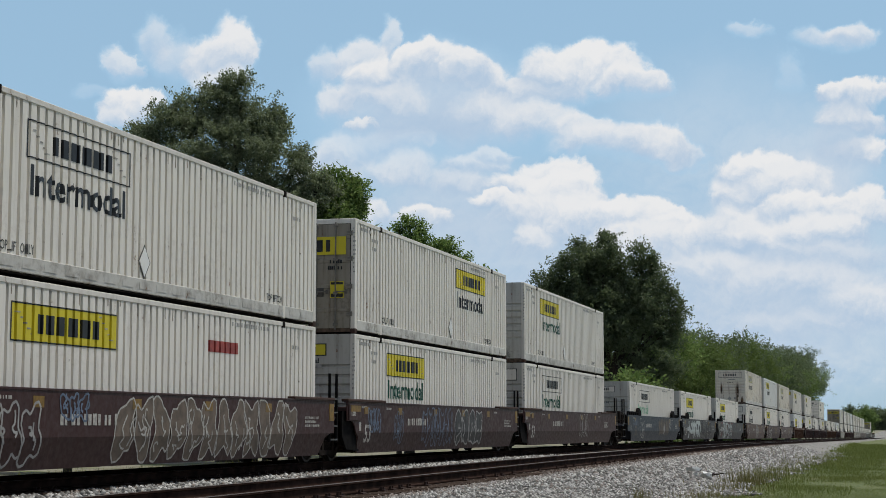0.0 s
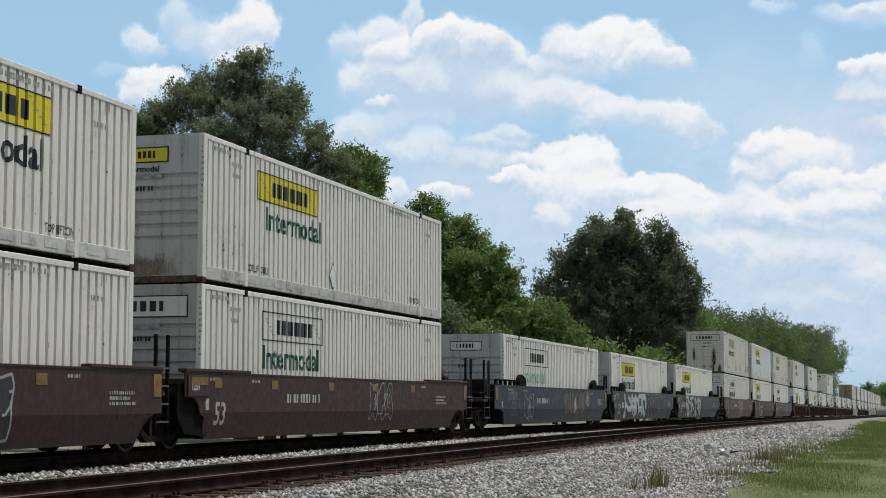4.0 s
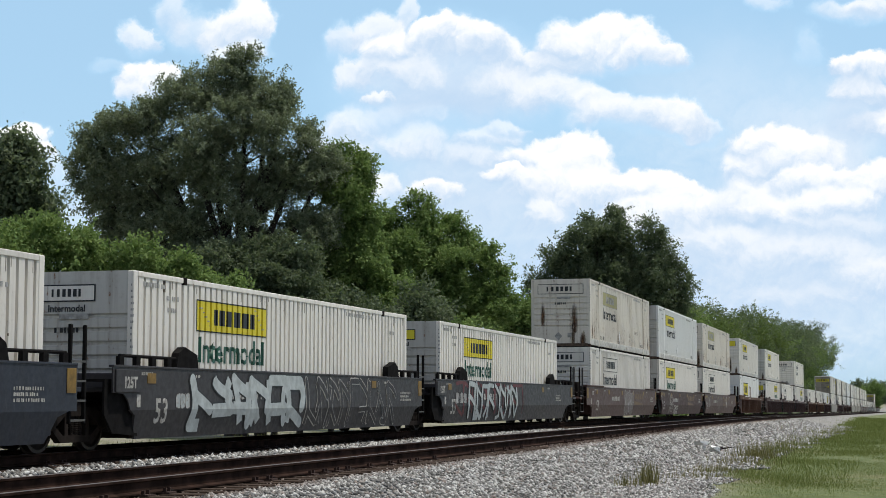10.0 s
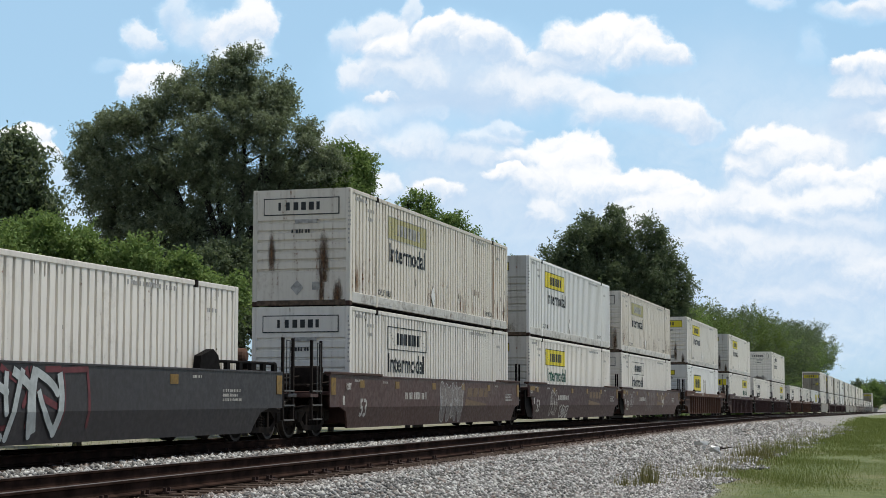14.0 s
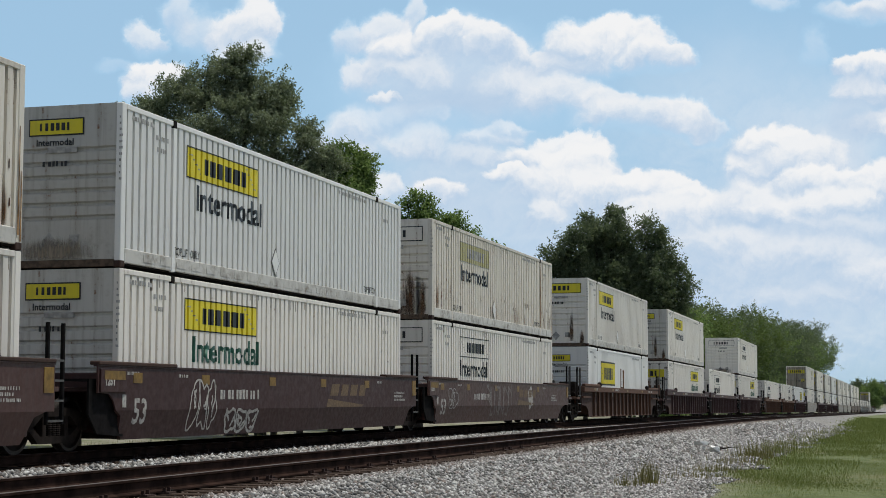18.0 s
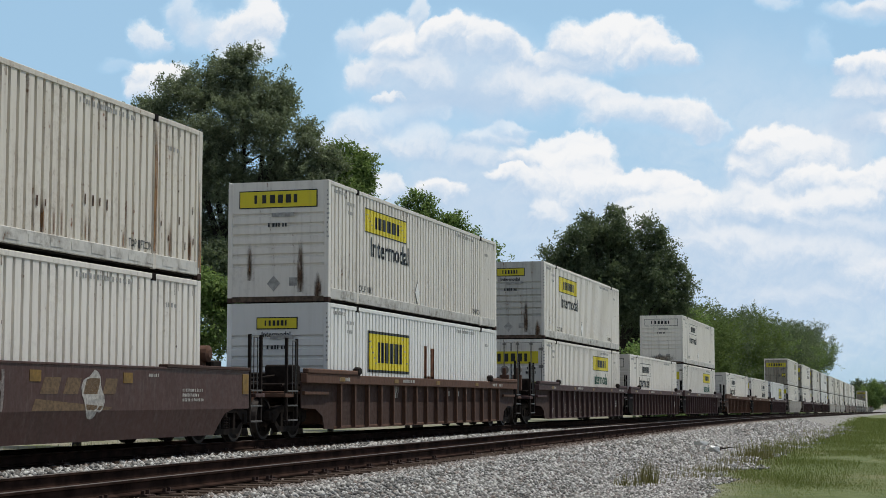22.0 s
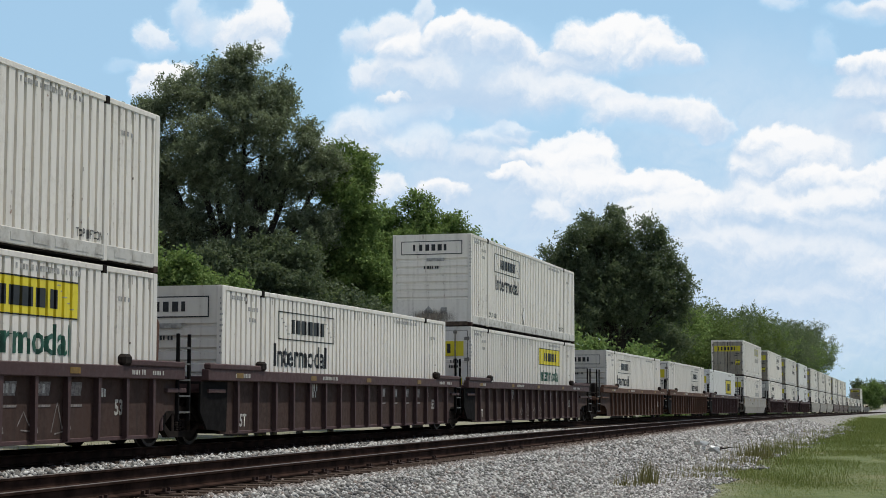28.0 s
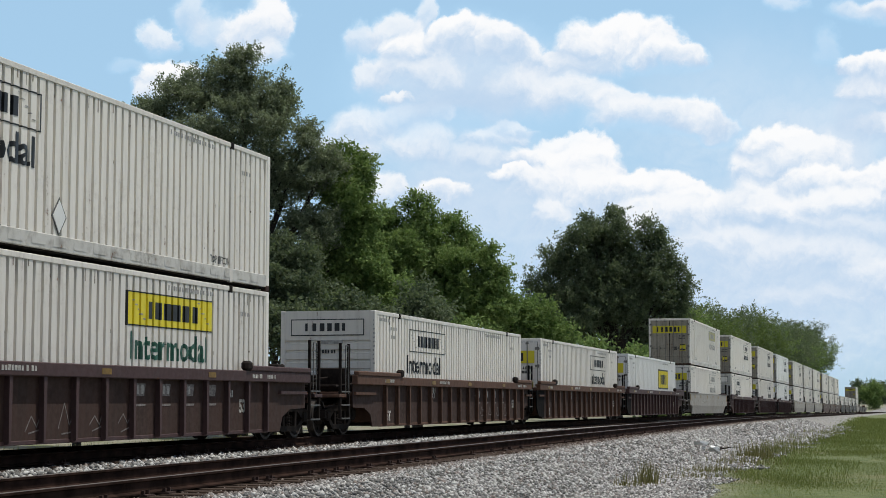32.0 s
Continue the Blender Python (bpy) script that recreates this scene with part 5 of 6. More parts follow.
def block_tag(w, key, x0, x1, z0, z1, mat, n, wide, label, layer=0):
    """Angular graffiti in broad strokes that read as no word."""
    rng = random.Random(key)
    step = (x1 - x0) / n
    for i in range(n):
        s = Shape()
        cx = x0 + (i + 0.08) * step
        grid = [[(cx + step * (0.84 * a / 2 + rng.uniform(-0.08, 0.08)), z0 + (z1 - z0) * (b / 3 + rng.uniform(-0.04, 0.04))) for b in range(4)] for a in range(3)]
        legs = [((0, 0), (0, 3)), ((0, 3), (2, rng.choice((2, 3)))), ((0, rng.choice((1, 2))), (2, rng.choice((0, 1)))), ((2, 3), (2, rng.choice((0, 1))))]
        legs.append(((1, rng.choice((0, 3))), (rng.choice((0, 2)), rng.choice((0, 3)))))
        for (a, b), (c, d) in rng.sample(legs, rng.choice((3, 4))):
            p, q = grid[a][b], grid[c][d]
            k, bow, at = rng.uniform(0.8, 1.15) * wide, rng.uniform(-0.2, 0.2) * step, p
            for t in (0.2, 0.4, 0.6, 0.8, 1.0):
                to = (p[0] + (q[0] - p[0]) * t + bow * math.sin(math.pi * t), p[1] + (q[1] - p[1]) * t)
                ribbon(s, at, to, k)
                y = -0.003 - 0.00012 * len(s.f)
                s.quad(*[(to[0] + k * math.cos(a * math.pi / 4), y, to[1] + k * math.sin(a * math.pi / 4)) for a in range(8)])
                at = to
        part("spray_line", on_plate(s.mesh("spray_line", M[mat], fix=False), 0.007 + layer * 0.006 + i % 2 * 0.00006), w, label)


def ribbon(s, a, b, w):
    dx, dz = b[0] - a[0], b[1] - a[1]
    l = math.hypot(dx, dz) or 1
    nx, nz = -dz / l * w, dx / l * w
    y = -0.003 - 0.00012 * len(s.f)
    s.quad((a[0] - nx, y, a[1] - nz), (b[0] - nx, y, b[1] - nz), (b[0] + nx, y, b[1] + nz), (a[0] + nx, y, a[1] + nz))


PLATE_Y, PLATE_TOP, PLATE_BEND, PLATE_LOW = 1.50, 1.43, 0.69, 0.185


def plate_y(z):
    """The face of a smooth wagon side: upright above, leaning in below the bend."""
    return -PLATE_Y if z >= PLATE_BEND else -PLATE_Y + (PLATE_BEND - z) * 0.20


def on_plate(me, off):
    """Lay a flat mesh on the wagon's side, bent where the side is."""
    bm = bmesh.new()
    bm.from_mesh(me)
    bmesh.ops.bisect_plane(bm, geom=bm.verts[:] + bm.edges[:] + bm.faces[:], plane_co=(0, 0, PLATE_BEND), plane_no=(0, 0, 1), dist=1e-5)
    for v in bm.verts:
        v.co.y += plate_y(v.co.z) - off + 0.003
    bm.to_mesh(me)
    bm.free()
    return me


def smooth_side(mat, ef, er):
    """The plate side of a wagon in three pieces: upper plate, leaning lower plate, top flange. Ends reach ef and er past its load."""
    a, b = -LONG / 2 - ef, LONG / 2 + er
    cut = [(a, 0.99), (a + 0.40, 0.97), (a + 0.56, 0.86), (a + 0.66, PLATE_BEND)] if ef < 1.5 else [(a, PLATE_BEND)]
    up = Shape().slab(cut + [(b, PLATE_BEND), (b, PLATE_TOP), (a, PLATE_TOP)], -PLATE_Y, -PLATE_Y + 0.03)
    y1 = plate_y(PLATE_LOW)
    fa, fb = (0.75, 1.5) if ef > 1.5 else (0.66, 1.02)
    ra, rb = (0.75, 1.5) if er > 1.5 else (0.25, 0.85)
    s = Shape()
    top = [(a + fa, PLATE_BEND), (b - ra, PLATE_BEND)]
    edge = top + [(b - ra * 0.45 - rb * 0.55, 0.60), (b - rb + 0.12, 0.36), (b - rb, PLATE_LOW), (a + fb, PLATE_LOW), (a + fb - 0.12, 0.36), (a + fa * 0.45 + fb * 0.55, 0.60)]
    n = len(edge)
    s.v += [(x, plate_y(z), z) for x, z in edge] + [(x, plate_y(z) + 0.05, z) for x, z in edge]
    s.f += [tuple(range(n)), tuple(range(2 * n - 1, n - 1, -1))] + [(i, n + i, n + (i + 1) % n, (i + 1) % n) for i in range(n)]
    rim = Shape().box(a, b, -PLATE_Y - 0.012, -PLATE_Y + 0.09, PLATE_TOP - 0.005, PLATE_TOP + 0.035, 0.006)
    return up.mesh("side_plate", M[mat]), s.mesh("lower_plate", M[mat]), rim.mesh("top_flange", M[mat])


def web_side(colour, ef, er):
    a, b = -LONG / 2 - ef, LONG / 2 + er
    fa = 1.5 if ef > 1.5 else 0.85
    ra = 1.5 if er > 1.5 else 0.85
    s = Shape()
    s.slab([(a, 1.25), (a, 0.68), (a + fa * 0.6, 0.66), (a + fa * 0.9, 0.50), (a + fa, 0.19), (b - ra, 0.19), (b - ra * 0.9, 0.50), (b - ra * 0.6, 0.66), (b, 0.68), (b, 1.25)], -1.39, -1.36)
    # darker than the stiffeners: the chord's shade is put into this colour
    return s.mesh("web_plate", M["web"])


def stiffener():
    s = Shape()
    s.slab([(-0.02, 1.25), (-0.02, 0.20), (0.02, 0.20), (0.02, 1.25)], -1.47, -1.39)
    s.slab([(-0.032, 0.22), (0.032, 0.22), (0.05, 1.25), (-0.05, 1.25)], -1.495, -1.47)
    return s


def hoop(x, y, z0, z1, w):
    s = Shape()
    s.tube((x, y, z0), (x, y, z1), 0.012, n=6).tube((x, y, z1), (x + w, y, z1), 0.012, n=6).tube((x + w, y, z1), (x + w, y, z0), 0.012, n=6)
    return s


def coupled_end(w, sgn, kind, colour):
    """A wagon's end towards a coupler: deck, stanchions, ladder, coupler and brake gear. sgn: -1 front, 1 rear."""
    h = LONG / 2
    m = Matrix.Identity(4) if sgn > 0 else Matrix.Diagonal((-1, 1, 1, 1))
    deck = shared(("deck", colour), lambda: Shape().box(h + 0.3, h + 3.1, -0.42, 0.42, 0.78, 1.02, 0.02).box(h + 0.35, h + 1.9, -1.46, 1.46, 0.98, 1.06, 0.01)
                  .box(h + 2.5, h + 3.0, -1.42, 1.42, 0.92, 1.0, 0.01).box(h + 0.18, h + 0.34, -1.36, 1.36, 0.30, 1.34, 0.02).mesh("end_deck", M[colour]))
    part("end_deck", deck, w, "end platform", m=m)
    for x in (h + 2.25, h + 2.85):
        for side in (-1, 1):
            post = shared(("stanchion", x), lambda: Shape().box(x - 0.036, x + 0.036, -0.03, 0.03, 0.42, 2.22, 0.006).mesh("stanchion", M["iron"]))
            part("stanchion", post, w, "dark upright post", m=m @ pose(0, side * 1.38, 0))
    for side in (-1, 1):
        grab = shared(("grab",), lambda: hoop(h + 2.38, 0, 1.0, 2.16, 0.2).mesh("grab_iron", M["ladder"]))
        part("grab_iron", grab, w, "thin bent handhold", m=m @ pose(0, side * 1.42, 0))

        def steps():
            s = Shape()
            for z in (0.40, 0.72, 1.04):
                s.box(h + 2.25, h + 2.85, -0.05, 0.05, z, z + 0.035, 0.006)
            return s.mesh("step", M["ladder"])
        part("step", shared(("steps",), steps), w, "end ladder steps", m=m @ pose(0, side * 1.38, 0))
    knuckle = shared(("coupler",), lambda: Shape().box(h + 3.0, h + 3.45, -0.11, 0.11, 0.70, 0.92, 0.03).box(h + 3.38, h + 3.54, -0.20, 0.12, 0.66, 0.98, 0.04).mesh("coupler", M["iron"]))
    part("coupler", knuckle, w, "cast iron coupler", m=m)
    hose = Shape()
    for i in range(6):
        t0, t1 = i / 6, (i + 1) / 6
        hose.tube((h + 2.9 + 0.6 * t0, 0.32, 0.75 - 0.9 * t0 * (1 - t0)), (h + 2.9 + 0.6 * t1, 0.32, 0.75 - 0.9 * t1 * (1 - t1)), 0.022, n=6)
    part("air_hose", shared(("hose",), lambda: hose.mesh("air_hose", M["black"])), w, m=m)
    boxes = [(0.5, 0.95, -1.30, 1.30, 1.50), (1.15, 1.6, -1.05, -0.35, 1.66), (1.2, 1.5, 0.4, 1.1, 1.58)]
    for k, (x0, x1, y0, y1, top) in enumerate(boxes):
        part("valve_box", shared(("valvebox", k), lambda: Shape().box(h + x0, h + x1, y0, y1, 1.06, top, 0.035).mesh("valve_box", M["iron"])), w, "grimy black equipment box", m=m)
    for k, (y, z) in enumerate(((-1.2, 1.30), (-0.6, 1.46), (0.1, 1.38))):
        part("brake_pipe", shared(("longpipe", k), lambda: Shape().tube((h + 0.9, y, z), (h + 2.7, y, z - 0.12), 0.028, n=6).mesh("brake_pipe", M["iron"])), w, m=m)
    for k, x in enumerate((1.1, 1.75, 2.3)):
        part("brake_pipe", shared(("crosspipe", k), lambda: Shape().tube((h + x, -1.36, 1.2), (h + x, 1.36, 1.2), 0.032, n=6).mesh("brake_pipe", M["iron"])), w, m=m)
    if sgn > 0 and kind != "ribbed":
        hump = shared(("hump",), lambda: Shape().slab([(h + 0.9, 1.3), (h + 1.0, 1.75), (h + 1.35, 2.08), (h + 1.65, 2.0), (h + 1.75, 1.3)], 0.5, 1.25).mesh("end_guard", M["iron"]))
        part("end_guard", hump, w, "dark humped end guard", m=m)
        tank = shared(("tank",), lambda: Shape().tube((h + 0.95, -1.05, 1.78), (h + 0.95, -0.30, 1.78), 0.17, n=14).tube((h + 0.95, -1.09, 1.78), (h + 0.95, -1.05, 1.78), 0.09, 0.17, n=14)
                      .box(h + 0.86, h + 1.04, -0.95, -0.88, 1.5, 1.64).box(h + 0.86, h + 1.04, -0.45, -0.38, 1.5, 1.64).mesh("air_tank", M["rust"]))
        part("air_tank", tank, w, "rusty brown air tank", m=m)
    if sgn < 0 or kind == "ribbed":
        gear = shared(("brake",), lambda: Shape().box(h + 2.0, h + 2.25, -0.2, 0.28, 1.06, 1.42, 0.03).tube((h + 2.1, -0.55, 1.2), (h + 2.1, 0.7, 1.2), 0.09, n=10).box(h + 1.0, h + 1.7, 0.3, 0.75, 1.06, 1.36, 0.04)
                      .mesh("brake_gear", M["iron"]))
        part("brake_gear", gear, w, "dark brake cylinder and valves", m=m)
    if kind == "ribbed" and colour == "rust" and sgn > 0:
        disc = shared(("enddisc",), lambda: Shape().lathe([(0.0, -0.05), (0.12, -0.05), (0.15, -0.02), (0.15, 0.02), (0.0, 0.03)], 18).mesh("valve_cover", M["grey"]))
        stem = shared(("discstem",), lambda: Shape().box(-0.05, 0.05, -0.06, 0.06, 0.98, 1.98, 0.01).box(-0.07, 0.07, -0.16, 0.16, 1.2, 1.75, 0.02).mesh("bracket", M["rust"]))
        for y in (-1.32, -0.86):
            stand = part("bracket", stem, w, "rusty upright bracket", m=m @ pose(h + 2.8, y, 0))
            part("valve_cover", disc, stand, "round grey valve cover", m=pose(0.07, 0, 1.92, 0, 0, 90) if sgn > 0 else pose(-0.07, 0, 1.92, 0, 0, 90))


def joined_end(w, sgn, colour, kind):
    """A wagon's end at a shared truck: a short deck and, at its rear, a ladder."""
    h = LONG / 2
    m = Matrix.Identity(4) if sgn > 0 else Matrix.Diagonal((-1, 1, 1, 1))
    deck = shared(("jdeck", colour), lambda: Shape().box(h + 0.2, h + 1.5, -0.45, 0.45, 0.70, 1.0, 0.03).box(h + 0.15, h + 0.95, -1.46, 1.46, 1.0, 1.08, 0.01).box(h + 0.1, h + 0.2, -1.36, 1.36, 0.3, 1.34, 0.02).mesh("end_deck", M[colour]))
    part("end_deck", deck, w, "end platform", m=m)
    if sgn < 0:
        # a black plate added behind the side cut, so the arch reads dark
        arch = shared(("arch",), lambda: Shape().slab([(-h - 1.25, 1.22), (-h - 1.25, 0.62), (-h - 0.95, 0.30), (-h - 0.02, 0.24), (-h + 0.02, 1.22)], -0.02, 0.02)
                      .box(-h - 1.25, -h, -0.02, 0.5, 1.18, 1.22).mesh("wheel_guard", M["black"]))
        for side in (-1, 1):
            part("wheel_guard", arch, w, "black plate added to fill the wheel arch", m=pose(0, -1.40, 0) if side < 0 else pose(0, 1.40, 0))
    if sgn > 0:
        for side in (-1, 1):
            for x in (h + 0.62, h + 1.10):
                post = shared(("jpost", x), lambda: Shape().box(x - 0.030, x + 0.030, -0.03, 0.03, 0.48, 2.10, 0.008).mesh("ladder_post", M["black"]))
                part("ladder_post", post, w, "dark upright post", m=pose(0, side * 1.43, 0))
            if kind == "ribbed":
                plate = Shape().slab([(h + 0.16, 1.30), (h + 0.16, 2.28), (h + 0.24, 2.36), (h + 0.50, 2.36), (h + 0.56, 2.28), (h + 0.52, 1.30)], -0.02, 0.02)
                for z in (1.62, 2.02):
                    plate.lathe([(0.0, -0.03), (0.10, -0.03), (0.10, 0.03), (0.0, 0.03)], 12)
                    plate.v[-48:] = [(a + h + 0.35, b, c + z) for a, b, c in plate.v[-48:]]
                me = shared(("bracket",), lambda: plate.mesh("bracket", M["rust"]))
                part("bracket", me, w, "rusty upright bracket plate", m=pose(0, side * 1.05, 0))
            for z in (0.52, 0.84, 1.16, 1.48) if kind != "ribbed" else (0.62, 0.92, 1.22, 1.52, 1.82):
                rung = shared(("rung", z), lambda: Shape().box(h + 0.62, h + 1.10, -0.035, -0.005, z, z + 0.035).mesh("rung", M["ladder"]))
                part("rung", rung, w, m=pose(0, side * 1.43, 0))


def wagon(kind, colour, front, rear, spot, marks=()):
    """One well wagon. kind: smooth, finned or ribbed sides; front, rear: whether that end has a coupler."""
    words = {"maroon": "oxide brown", "brown": "faded brown", "slate": "slate blue-grey", "charcoal": "charcoal grey", "rust": "rusty brown", "plum": "dark plum-brown", "grey": "pale grey"}
    build = {"smooth": "plate-sided", "finned": "plate-sided", "ribbed": "ribbed steel"}[kind]
    w = thing("well_wagon", "%s %s container well wagon on the railway track" % (words[colour], build), "rail wagon", "wagons of the train")
    h = LONG / 2
    ef, er = (1.95 if front else 1.1), (1.95 if rear else 0.75)
    floor = shared(("wfloor",), lambda: Shape().box(-h - 0.1, h + 0.1, -1.3, 1.3, 0.20, 0.27, 0.01).box(-h, h, -1.32, -1.2, 0.19, 0.26).box(-h, h, 1.2, 1.32, 0.19, 0.26).mesh("well_floor", M["iron"]))
    part("well_floor", floor, w)
    flip = Matrix.Diagonal((1, -1, 1, 1))
    if kind != "ribbed":
        plate = shared(("plate", colour, ef, er), lambda: smooth_side(colour, ef, er))
        for m in (Matrix.Identity(4), flip):
            for name, me in zip(("side_plate", "lower_plate", "top_flange"), plate):
                part(name, me, w, m=m)
        for x0, x1 in ((-h - ef, -h + 1.9), (h - 1.9, h + er)):
            if kind == "smooth":
                cap = shared(("cap", colour, x0, x1), lambda: Shape().box(x0, x1, -PLATE_Y - 0.03, -PLATE_Y + 0.16, PLATE_TOP + 0.02, PLATE_TOP + 0.09, 0.015).mesh("end_cap", M["web"]))
                for m in (Matrix.Identity(4), flip):
                    part("end_cap", cap, w, "raised end ledge", m=m)
            else:
                inner = x1 if x0 < 0 else x0
                outer = x0 if x0 < 0 else x1
                d = 1 if x0 < 0 else -1

                def guide():
                    s = Shape().tube((outer + 0.3 * d, -PLATE_Y + 0.05, PLATE_TOP + 0.20), (inner + 0.2 * d, -PLATE_Y + 0.05, PLATE_TOP + 0.19), 0.03, n=8)
                    for i in range(5):
                        x = outer + (0.35 + i * 0.62) * d
                        s.box(x - 0.08, x + 0.08, -PLATE_Y + 0.02, -PLATE_Y + 0.10, PLATE_TOP, PLATE_TOP + 0.19)
                    return s.mesh("guide_rail", M["black"])
                fin = shared(("fin", inner), lambda: Shape().slab([(inner - 0.55 * d, PLATE_TOP + 0.02), (inner - 0.45 * d, PLATE_TOP + 0.30), (inner - 0.2 * d, PLATE_TOP + 0.42), (inner + 0.35 * d, PLATE_TOP + 0.28), (inner + 0.40 * d, PLATE_TOP + 0.02)],
                                                                  -PLATE_Y - 0.01, -PLATE_Y + 0.14).mesh("guide_fin", M["black"]))
                for m in (Matrix.Identity(4), flip):
                    g = part("guide_rail", shared(("guide", x0, x1), guide), w, "pipe guide along the top edge", m=m)
                    part("guide_fin", fin, g, "black wedge-shaped guide")
    else:
        a, b = -h - ef, h + er
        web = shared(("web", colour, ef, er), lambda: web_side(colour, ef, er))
        chord = shared(("chord", colour, ef, er), lambda: Shape().box(a, b, -1.52, -1.36, 1.24, 1.46, 0.015).mesh("top_chord", M[colour]))
        low = shared(("lowchord", colour), lambda: Shape().box(-h + 0.2, h - 0.2, -1.40, -1.32, 0.18, 0.25, 0.01).mesh("bottom_chord", M[colour]))
        stiff = shared(("stiff", colour), lambda: stiffener().mesh("stiffener", M[colour]))
        pad = shared(("pad",), lambda: Shape().box(-0.16, 0.16, -1.56, -1.40, 1.46, 1.66, 0.05).mesh("corner_pad", M["iron"]))
        for m in (Matrix.Identity(4), flip):
            part("web_plate", web, w, "grimy recessed side panel with the beam shade in its colour", m=m)
            part("top_chord", chord, w, "boxed upper edge beam", m=m)
            part("bottom_chord", low, w, m=m)
            for i in range(16):
                part("stiffener", stiff, w, m=m @ pose(-h + 0.43 + i * 1.02, 0, 0))
            for x0, x1 in ((a + 0.02, -h + 1.5), (h - 1.5, b - 0.02)):
                ledge = shared(("ledge", colour, x0, x1), lambda: Shape().box(x0, x1, -1.54, -1.40, 1.46, 1.57, 0.02).mesh("end_cap", M[colour]))
                part("end_cap", ledge, w, "raised end ledge", m=m)
            for x in (-h + 1.6, h - 1.6):
                part("corner_pad", pad, w, "dark corner guide", m=m @ pose(x, 0, 0))
    for sgn, coupled in ((-1, front), (1, rear)):
        if coupled:
            coupled_end(w, sgn, kind, colour)
            truck(w, sgn * (h + 1.9), spot)
        else:
            joined_end(w, sgn, colour, kind)
            if sgn > 0:
                truck(w, h + 1.6, spot)
    # reflectors, capacity marks and stencils on the side that faces the verge
    face = -PLATE_Y - 0.001 if kind != "ribbed" else -1.521
    amber = shared(("amber", kind), lambda: Shape().box(-0.17, 0.17, -0.006, 0.0, 0.0, 0.18 if kind != "ribbed" else 0.10).mesh("reflector", M["amber"]))
    zr = 1.16 if kind != "ribbed" else 1.30
    for x in (-h + 0.35, h - 3.4) if kind == "finned" else (-h + 0.35, -h + 3.2, -h + 6.6, 1.6, h - 3.4) if kind == "smooth" else (-h + 0.4, -h + 4.6, 0.4, h - 3.4):
        part("reflector", amber, w, "faded amber reflector", m=pose(x, face, zr))
    if kind != "ribbed":
        tall = shared(("tallamber",), lambda: Shape().box(-0.15, 0.15, -0.012, 0.0, 0.0, 0.40, 0.004).mesh("end_reflector", M["amber"]))
        slip = shared(("slip",), lambda: Shape().box(-0.07, 0.07, -0.006, 0.0, 0.0, 0.22).mesh("tag_plate", M["stencil"]))
        if front:
            part("end_reflector", tall, w, "tall faded amber end plate", m=pose(-h - ef + 0.22, face, 0.98))
        else:
            sign_box = shared(("signbox", colour), lambda: Shape().box(-h - ef + 0.06, -h - ef + 1.0, -0.03, 0.01, 1.0, 1.39, 0.006).mesh("mark_panel", M[colour]))
            holder = part("mark_panel", sign_box, w, "raised panel at the end", m=pose(0, face, 0))
            if kind == "smooth":
                wide_amber = shared(("wideamber",), lambda: Shape().box(-h - ef + 0.18, -h - ef + 0.92, -0.036, -0.03, 1.21, 1.36).mesh("end_reflector", M["amber"]))
                part("end_reflector", wide_amber, holder, "faded amber reflector")
        part("end_reflector", tall, w, "tall faded amber end plate", m=pose(h + er - 0.2, face, 0.98))
        part("tag_plate", slip, w, "small pale tag plate", m=pose(-h - ef + 0.95, face, 0.74))
    wide = [(-h - 0.2, -h + 0.35, 1.30), (-h + 2.0, -h + 2.4, 1.28), (h - 1.2, h - 0.3, 1.02), (h - 1.2, h - 0.45, 0.93), (h - 1.2, h - 0.3, 0.84), (h - 2.6, h - 2.2, 1.28)]
    if kind != "ribbed":
        part("stencil", bars("capacity", wide, M["stencil"], (0.03, 0.06)), w, "small worn white stencils", m=pose(0, face - 0.002, 0))
        for text, size, x, z, mat in marks:
            def word():
                bm = letters(text, size, x, z, 0.012, 0.9)
                return on_plate(to_mesh(bm, "lettering", M[mat]), 0.036 if text == "125T" else 0.006)
            part("lettering", shared(("mark", text, x, z, mat), word), w, "painted length figures")
        ids = bars("identity", [(-4.2, -2.2, 0.88)], M["stencil"], (0.09, 0.20))
        part("stencil", ids, w, "row of plain identity bars", m=pose(0, face - 0.002, 0))
    else:
        panels = bars("panelmarks", [(-h + 4.55, -h + 5.2, 1.06), (-h + 4.6, -h + 5.1, 0.92), (h - 2.5, h - 2.15, 0.92), (h - 6.6, h - 6.1, 0.98), (h - 5.55, h - 5.1, 0.98), (h - 4.5, h - 4.1, 0.98)], M["stencil"], (0.06, 0.16))
        part("stencil", panels, w, "worn white stencils between the ribs", m=pose(0, -1.394, 0))
        chordmarks = bars("chordmarks", [(-h + 0.2, -h + 0.9, 1.31), (h - 1.4, h - 0.9, 1.31), (h - 0.6, h - 0.2, 1.31), (-h + 5.2, -h + 6.2, 1.32)], M["stencil"], (0.05, 0.09))
        part("stencil", chordmarks, w, "worn white stencils along the edge beam", m=pose(0, -1.522, 0))
        if marks:
            block = shared(("panelblock",), lambda: Shape().slab([(0.06, 0.08), (0.11, 0.30), (0.45, 0.30), (0.40, 0.08)], -0.004, 0.0).slab([(-0.02, -0.10), (-0.01, -0.06), (0.46, -0.06), (0.45, -0.10)], -0.004, 0.0).mesh("emblem", M["wornwhite"]))
            for k in range(4):
                part("emblem", block, w, "worn pale block emblem", m=pose(-h + 9.75 + 1.02 * k, -1.392, 0.86))
        for text, size, x, z, mat in marks:
            def word():
                return to_mesh(letters(text, size, x, z, 0.012, 0.9), "lettering", M[mat])
